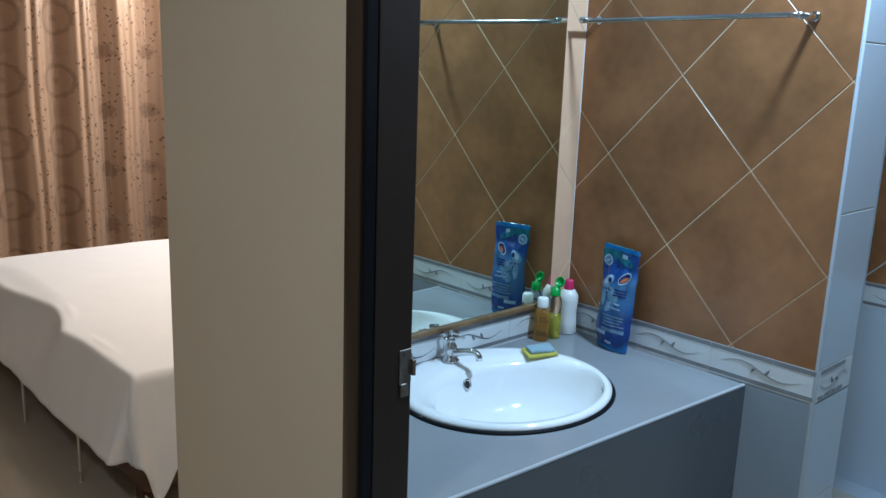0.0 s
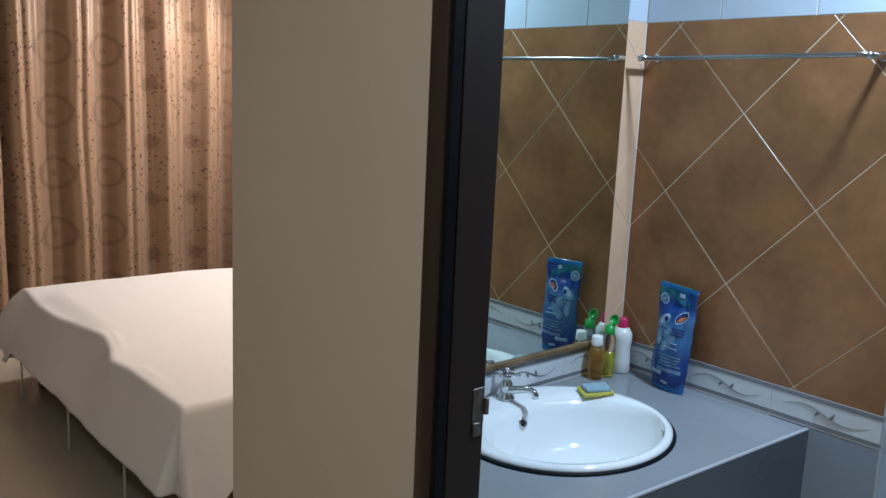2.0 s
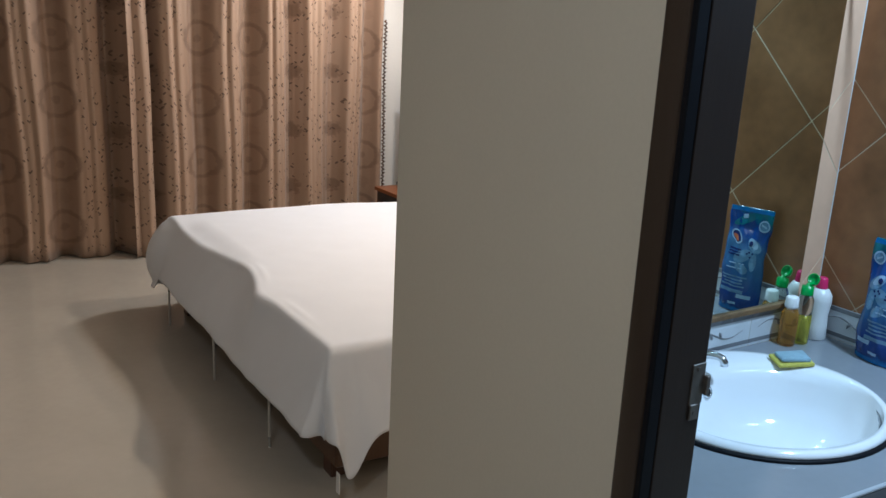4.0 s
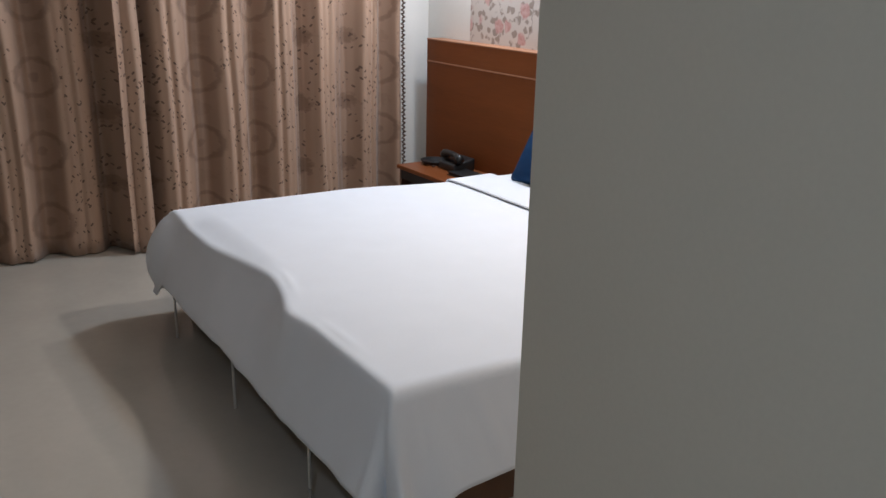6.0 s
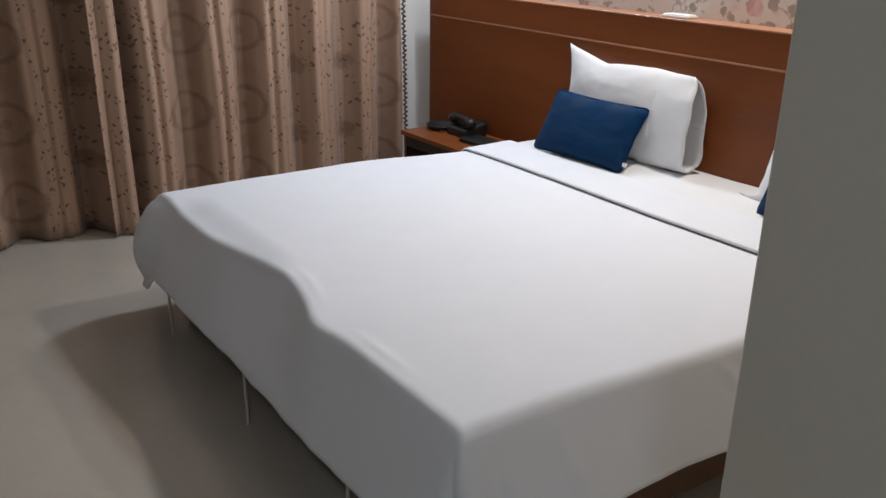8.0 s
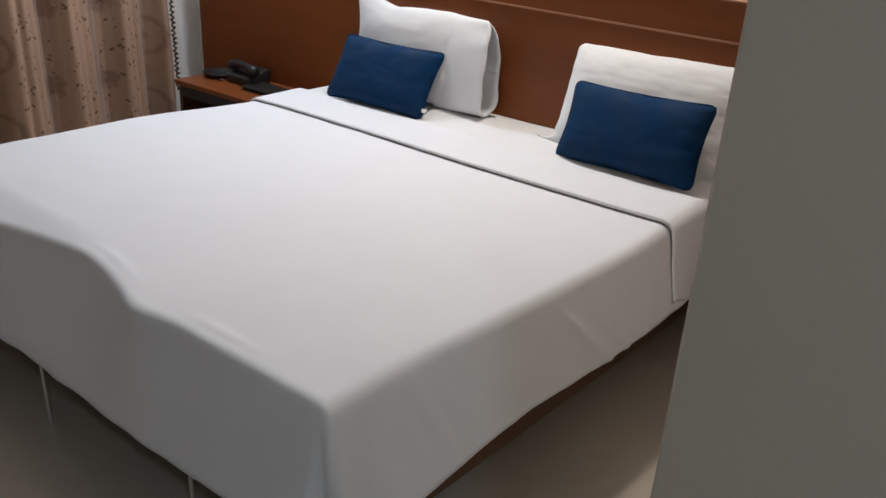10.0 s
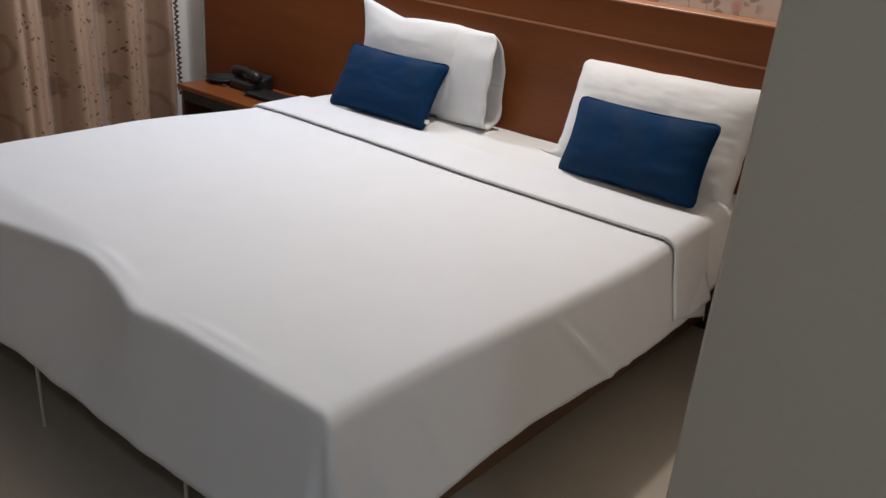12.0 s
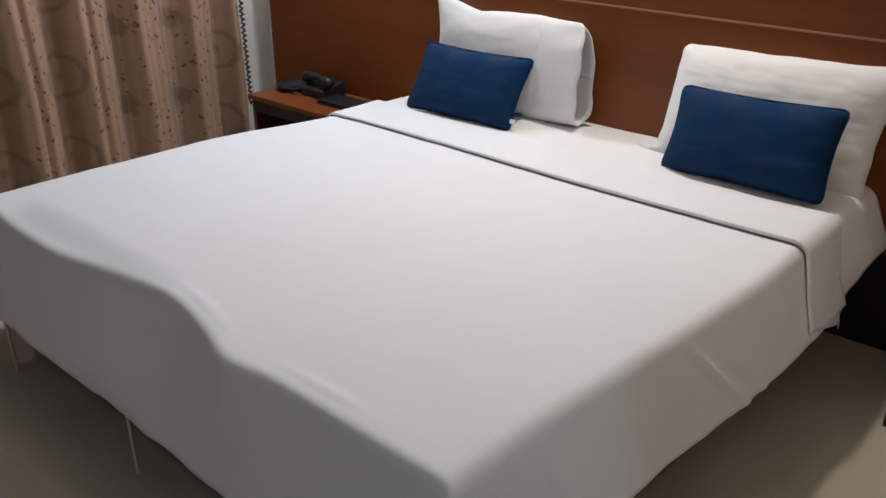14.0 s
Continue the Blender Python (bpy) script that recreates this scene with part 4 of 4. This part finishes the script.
def pouch_pt(a, b, s, off=0.0):
    """a across -1..1, b up 0..1, s front or back."""
    taper = 0.063 + 0.013 * b + 0.003 * math.sin(b * 5) + 0.003 * noise.noise((b * 9, a > 0, 1))
    bulge = (0.026 + 0.010 * (1 - b) ** 3) * (1 - a * a) ** 0.6 * (math.sin(math.pi * min(1, b * 1.05 + 0.16)) ** 0.8 if b < 0.8 else max(0.0, math.sin(math.pi * min(1, b * 1.05 + 0.16))) ** 0.8)
    lean = 0.012 * b * b + 0.004 * b
    y = -1.180 - 0.978 * a * taper - 0.004 * b + 0.005 * math.sin(b * 9) * (a < 0) * -a
    x = 1.070 + lean - s * (bulge + 0.0012) - off + 0.006 * noise.noise((a * 3, b * 6, s)) + 0.0035 * noise.noise((a * 5 + 3, b * 17, s * 2)) * (1 - a * a) - 0.12 * a * taper
    return (x, y, ZC + 0.002 + 0.328 * b - 0.002 * a * b)


bm = bmesh.new()
na, nb = 20, 48
vv = {}
for s in (1, -1):
    for i in range(na + 1):
        for j in range(nb + 1):
            if s == -1 and i in (0, na):
                vv[s, i, j] = vv[1, i, j]
            else:
                vv[s, i, j] = bm.verts.new(pouch_pt(-1 + 2 * i / na, j / nb, s))
for s in (1, -1):
    for i in range(na):
        for j in range(nb):
            bm.faces.new((vv[s, i, j], vv[s, i + 1, j], vv[s, i + 1, j + 1], vv[s, i, j + 1]))
for j in (0, nb):
    for i in range(na):
        if i == 0:
            bm.faces.new((vv[1, 0, j], vv[1, 1, j], vv[-1, 1, j]))
        elif i == na - 1:
            bm.faces.new((vv[1, i, j], vv[1, na, j], vv[-1, i, j]))
        else:
            bm.faces.new((vv[1, i, j], vv[1, i + 1, j], vv[-1, i + 1, j], vv[-1, i, j]))
part("bag", bm, M_POUCH, pc, "", True)


def print_patch(name, a0, b0, w, h, mat, label="", round_=False, n=8, tilt=0.0):
    """A printed shape lying on the pouch."""
    def f(u, v):
        x, y = 2 * u - 1, 2 * v - 1
        if round_:
            x, y = x * math.sqrt(1 - y * y / 2), y * math.sqrt(1 - x * x / 2)
        xx, yy = x * w, y * h
        return pouch_pt(a0 + xx * math.cos(tilt) - yy * math.sin(tilt) * 2, b0 + yy * math.cos(tilt) + xx * math.sin(tilt) * 0.4, 1, 0.0014)
    return part(name, grid_mesh(f, [i / n for i in range(n + 1)], [i / n for i in range(n + 1)]), mat, pc, label, True)


print_patch("seal_band", 0.0, 0.975, 0.98, 0.018, M_POUCH_BRIGHT, "shiny blue sealed top")
print_patch("seal_band", 0.0, 0.022, 0.97, 0.018, M_POUCH_BRIGHT, "shiny blue bottom edge")
print_patch("print_panel", 0.20, 0.885, 0.55, 0.045, M_POUCH_TEAL, "", True, tilt=-0.25)
print_patch("print_badge", -0.66, 0.845, 0.24, 0.055, M_PRINT_WHITE, "round pale printed badge", True)
print_patch("print_badge", -0.66, 0.845, 0.18, 0.041, M_POUCH_PALE, "", True).location.x -= 0.0006
print_patch("print_bar", -0.66, 0.845, 0.12, 0.008, M_PRINT_WHITE, tilt=0.3).location.x -= 0.0012
print_patch("print_bar", 0.22, 0.915, 0.13, 0.020, M_PRINT_WHITE, tilt=-0.1).location.x -= 0.0006
for a0, b0, w, h, t in ((-0.50, 0.655, 0.34, 0.055, 0.3), (-0.10, 0.545, 0.42, 0.060, -0.2), (-0.62, 0.50, 0.16, 0.085, 0.1), (-0.15, 0.43, 0.30, 0.045, 0.2)):
    print_patch("print_shape", a0, b0, w, h, M_POUCH_PALE, "pale blue printed shape", True, tilt=t)
print_patch("print_shape", -0.46, 0.675, 0.24, 0.036, M_PRINT_WHITE, "", True, tilt=0.35).location.x -= 0.0006
print_patch("print_shape", -0.36, 0.672, 0.10, 0.026, M_POUCH_NAVY, "", True).location.x -= 0.0012
for a0, b0 in ((-0.28, 0.575), (-0.45, 0.545), (-0.36, 0.59), (-0.52, 0.58)):
    print_patch("print_spot", a0, b0, 0.045, 0.010, M_POUCH_NAVY, "", True, 4).location.x -= 0.0006
print_patch("print_emblem", 0.42, 0.715, 0.33, 0.052, M_PRINT_WHITE, "small red and orange emblem", True, tilt=0.30)
print_patch("print_shape", 0.42, 0.717, 0.27, 0.040, M_POUCH_NAVY, "", True, tilt=0.30).location.x -= 0.0006
print_patch("print_shape", 0.44, 0.706, 0.20, 0.018, M_PRINT_ORANGE, "", True, tilt=0.30).location.x -= 0.0012
for k in range(3):
    print_patch("print_bar", 0.34, 0.600 - 0.026 * k, 0.32, 0.008, M_POUCH_NAVY)
for k in range(2):
    print_patch("print_bar", 0.10 + 0.08 * k, 0.47 - 0.045 * k, 0.36, 0.005, M_PRINT_WHITE)
for k in range(4):
    print_patch("print_bar", 0.12 + 0.06 * (k % 2), 0.345 - 0.030 * k, 0.60 - 0.07 * (k % 3), 0.007, M_POUCH_PALE)
print_patch("print_bar", 0.20, 0.205, 0.62, 0.016, M_POUCH_PALE)
print_patch("print_bar", -0.45, 0.165, 0.30, 0.018, M_PRINT_WHITE)
print_patch("print_bar", 0.05, 0.085, 0.20, 0.012, M_PRINT_WHITE)


def bottle(name, x, y, label, profile, body_mat, fill=None, fill_mat=None):
    b = thing(name, x, y, ZC, label, "bottle", "toiletry bottles")
    part("body", lathe(profile, (x, y, ZC + 0.001), 28), body_mat, b, "", True)
    if fill:
        part("liquid", lathe(fill, (x, y, ZC + 0.001), 28), fill_mat, b, "coloured liquid seen through the bottle", True)
    return b


bt = bottle("bottle", 0.955, -0.984, "small clear bottle of amber shampoo with white cap",
            [(0.0, 0.0985), (0.012, 0.0985), (0.012, 0.108), (0.0, 0.108)], M_BOTTLE,
            [(0.0, 0.0), (0.021, 0.0), (0.024, 0.003), (0.024, 0.086), (0.019, 0.098), (0.0, 0.098)], M_AMBER)
part("cap", lathe([(0.018, 0.104), (0.0185, 0.108), (0.0175, 0.130), (0.014, 0.134), (0.0, 0.134)], (0.955, -0.984, ZC), 24), M_WHITE_PLASTIC, bt, "white screw cap", True)
bt = bottle("bottle", 1.005, -0.992, "clear bottle of yellow liquid with open green cap",
            [(0.0, 0.0822), (0.0226, 0.0822), (0.0225, 0.120), (0.016, 0.134), (0.012, 0.138), (0.0, 0.138)], M_BOTTLE,
            [(0.0, 0.0), (0.020, 0.0), (0.023, 0.003), (0.0226, 0.082), (0.0, 0.082)], M_YELLOW)
part("cap", lathe([(0.0165, 0.134), (0.017, 0.138), (0.016, 0.158), (0.006, 0.160), (0.005, 0.165), (0.0, 0.165)], (1.005, -0.992, ZC), 24), M_GREEN_PLASTIC, bt, "green cap", True)
part("flip_lid", moved(lathe([(0.0, 0.0), (0.014, 0.001), (0.0165, 0.006), (0.0165, 0.013), (0.014, 0.013), (0.0135, 0.006), (0.0, 0.005)], n=20), Matrix.Translation((1.030, -0.994, ZC + 0.170)) @ Euler((0, radians(-62), 0.1)).to_matrix().to_4x4()), M_GREEN_PLASTIC, bt, "open green flip lid", True)
bt = bottle("bottle", 1.082, -0.985, "white plastic lotion bottle with a pink cap",
            [(0.0, 0.0), (0.030, 0.0), (0.033, 0.004), (0.031, 0.040), (0.029, 0.070), (0.033, 0.105), (0.032, 0.122), (0.022, 0.138), (0.013, 0.142), (0.0, 0.142)], M_WHITE_PLASTIC)
part("cap", lathe([(0.016, 0.140), (0.0165, 0.144), (0.014, 0.168), (0.010, 0.172), (0.0, 0.172)], (1.082, -0.985, ZC), 20), M_PINK_PLASTIC, bt, "pink tapered cap", True)

for o in bpy.data.objects:
    if o.type == "MESH" and o.parent and o.parent.get("category") == "bottle":
        o.data.transform(Matrix.Translation((0, 0, ZC)) @ Matrix.Diagonal((1.0, 1.0, 1.07, 1.0)) @ Matrix.Translation((0, 0, -ZC)))

spg = thing("sponge", 0.80, -1.115, ZC + 0.02, "yellow kitchen sponge with a blue scouring pad", "sponge")
ms = Matrix.Translation((0.806, -1.108, ZC + 0.021)) @ Euler((0.10, -0.04, -0.45)).to_matrix().to_4x4()
bm = moved(box(-0.050, -0.032, 0, 0.048, 0.031, 0.011, 0.005, 3), ms)
part("foam", bm, M_SPONGE_YELLOW, spg, "", True)
bm = box(-0.040, -0.025, 0.010, 0.040, 0.023, 0.023, 0.006, 3)
for v in bm.verts:
    v.co.z += 0.004 * noise.noise(v.co * 40)
part("pad", moved(bm, ms), M_SPONGE_BLUE, spg, "pale blue scouring pad", True)


# ---- bathroom tiles ----
def clip(poly, axis, limit, keep_less):
    out = []
    for i, p in enumerate(poly):
        q = poly[(i + 1) % len(poly)]
        pin = (p[axis] <= limit) == keep_less
        qin = (q[axis] <= limit) == keep_less
        if pin:
            out.append(p)
        if pin != qin:
            t = (limit - p[axis]) / (q[axis] - p[axis])
            out.append((p[0] + t * (q[0] - p[0]), p[1] + t * (q[1] - p[1])))
    return out


def prism(poly, place, depth):
    """A flat piece: poly in wall coordinates, place(s, z, d) to the world."""
    bm = bmesh.new()
    cx, cz = sum(p[0] for p in poly) / len(poly), sum(p[1] for p in poly) / len(poly)
    bot = [bm.verts.new(place(s, z, 0)) for s, z in poly]
    mid = [bm.verts.new(place(s, z, depth * 0.75)) for s, z in poly]
    top = [bm.verts.new(place(s + (cx - s) * 0.008, z + (cz - z) * 0.008, depth)) for s, z in poly]
    n = len(poly)
    for a, b in ((bot, mid), (mid, top)):
        for i in range(n):
            bm.faces.new((a[i], a[(i + 1) % n], b[(i + 1) % n], b[i]))
    bm.faces.new(top), bm.faces.new(bot[::-1])
    return bm


def diagonal_tiles(parent, place, s0, s1, z0, z1, sc, zc, ds, dz, mat=M_TILE_BROWN, joint=0.0014):
    """Tiles set on their corners, cut off at the panel's edges."""
    for i in range(-8, 9):
        for j in range(-8, 9):
            if (i + j) % 2:
                continue
            cs, cz = sc + i * ds / 2, zc + j * dz / 2
            hs, hz = ds / 2 - joint * 1.4, dz / 2 - joint * 1.4
            poly = [(cs - hs, cz), (cs, cz - hz), (cs + hs, cz), (cs, cz + hz)]
            for ax, lim, less in ((0, s1, True), (0, s0, False), (1, z1, True), (1, z0, False)):
                poly = clip(poly, ax, lim, less) if poly else poly
            if len(poly) > 2 and max(p[0] for p in poly) - min(p[0] for p in poly) > 0.006 and max(p[1] for p in poly) - min(p[1] for p in poly) > 0.006:
                part("tile", prism(poly, place, 0.006), mat, parent)


def straight_tiles(parent, place, s_edges, z_edges, mat, joint=0.0012, name="tile"):
    for a, b in zip(s_edges, s_edges[1:]):
        for c, d in zip(z_edges, z_edges[1:]):
            part(name, prism([(a + joint, c + joint), (b - joint, c + joint), (b - joint, d - joint), (a + joint, d - joint)], place, 0.006), mat, parent)


def border_run(parent, place, edges, z0, z1, wave=1, short=0.0):
    """Border tiles with two grey bands and a scroll in the middle."""
    h = z1 - z0
    for a, b in zip(edges, edges[1:]):
        t = part("border_tile", prism([(a + 0.0005, z0 - 0.006), (b - 0.0005, z0 - 0.006), (b - 0.0005, z1), (a + 0.0005, z1)], place, 0.006), M_BORDER, parent)
        for c, d in ((z0 + 0.002, z0 + 0.15 * h), (z1 - 0.16 * h, z1 - 0.002)):
            part("band", prism([(a + 0.001 + 0.4 * short, c), (b - 0.001 - short, c), (b - 0.001 - short, d), (a + 0.001 + 0.4 * short, d)], lambda s, z, dd: place(s, z, dd + 0.0045), 0.0025), M_BORDER_DARK, t)
        w = b - a
        if w < 0.06:
            continue
        path = [Vector(place(a + w * (0.12 + 0.76 * k / 30), z0 + h * (0.50 + 0.17 * wave * math.sin(2 * math.pi * k / 30)), 0.0062)) for k in range(31)]
        part("scroll", tube(path, [0.0006 + 0.0022 * math.sin(math.pi * k / 30) ** 2 for k in range(31)], 6), M_BORDER_LINE, t)
        for sgn in (-1, 1):
            c = Vector(place(a + w * (0.5 + 0.045 * sgn), z0 + h * (0.5 + 0.10 * sgn), 0.0062))
            e = Vector(place(a + w * (0.5 + 0.085 * sgn), z0 + h * (0.5 - 0.12 * sgn), 0.0062))
            part("scroll_leaf", tube([c, (c * 2 + e) / 3, (c + e * 2) / 3, e], [0.001, 0.005, 0.004, 0.0008], 6), M_BORDER_LINE, t)


end_face = lambda s, z, d: (XB + 0.006 - d, s, z)
back_face = lambda s, z, d: (s, YM - 0.004 - d, z)
free_face = lambda s, z, d: (s, YE + 0.006 - d, z)
diagonal_tiles(bath_wall, end_face, YE, YM - 0.010, 0.824, 1.850, -1.3065, 1.335, 0.481, 0.503)
# same brown tiles beside the mirror, lamplight painted into their colour
diagonal_tiles(mirror_wall, back_face, 0.86, XB - 0.004, 0.824, 1.850, 1.13 - 0.1313, 1.335 + 0.2515, 0.481, 0.503, M_TILE_BROWN_LIT)
straight_tiles(bath_wall, end_face, [YE, -1.772, -1.486, -1.200, YM - 0.010], [1.850, 2.25, 2.64], M_TILE_WHITE)
straight_tiles(mirror_wall, back_face, [XW1 + 0.01, 0.27, 0.556, 0.842, XB], [1.850, 2.25, 2.64], M_TILE_WHITE)
# lower white tile, with its shade put into the colour
straight_tiles(bath_wall, end_face, [YE, -1.486], [0.10, 0.734], M_TILE_SHADED)
straight_tiles(bath_wall, free_face, [XB, XB2], [0.10, 0.42, 0.734], M_TILE_WHITE)
straight_tiles(bath_wall, free_face, [XB, XB2], [0.824, 1.25, 1.68, 2.11, 2.64], M_TILE_WHITE)
part("corner_trim", box(XB - 0.001, YE - 0.001, 0.08, XB + 0.010, YE + 0.010, 2.64, 0.004, 2), M_TILE_WHITE, bath_wall, "white rounded corner trim", True)
part("grout_line", box(XB - 0.003, YM - 0.0098, 0.83, XB + 0.002, YM - 0.0045, 1.85), M_PORCELAIN, mirror_wall, "white grout line in the corner")
border_run(bath_wall, end_face, [YE + 0.001, -1.486, -1.200, YM - 0.010], 0.734, 0.824, -1)
border_run(bath_wall, free_face, [XB, XB2], 0.734, 0.824, -1, 0.05)
border_run(mirror_wall, back_face, [XW1 + 0.01, 0.27, 0.556, 0.842, XB - 0.008], 0.734, 0.824)
sw = bpy.data.objects["wall_bathroom_back"]
far_face = lambda s, z, d: (2.3048 - d, s, z)
diagonal_tiles(sw, far_face, -2.6, -1.475, 0.824, 1.850, -1.70, 1.335, 0.481, 0.503)
border_run(sw, far_face, [-2.05, -1.764, -1.475], 0.734, 0.824)
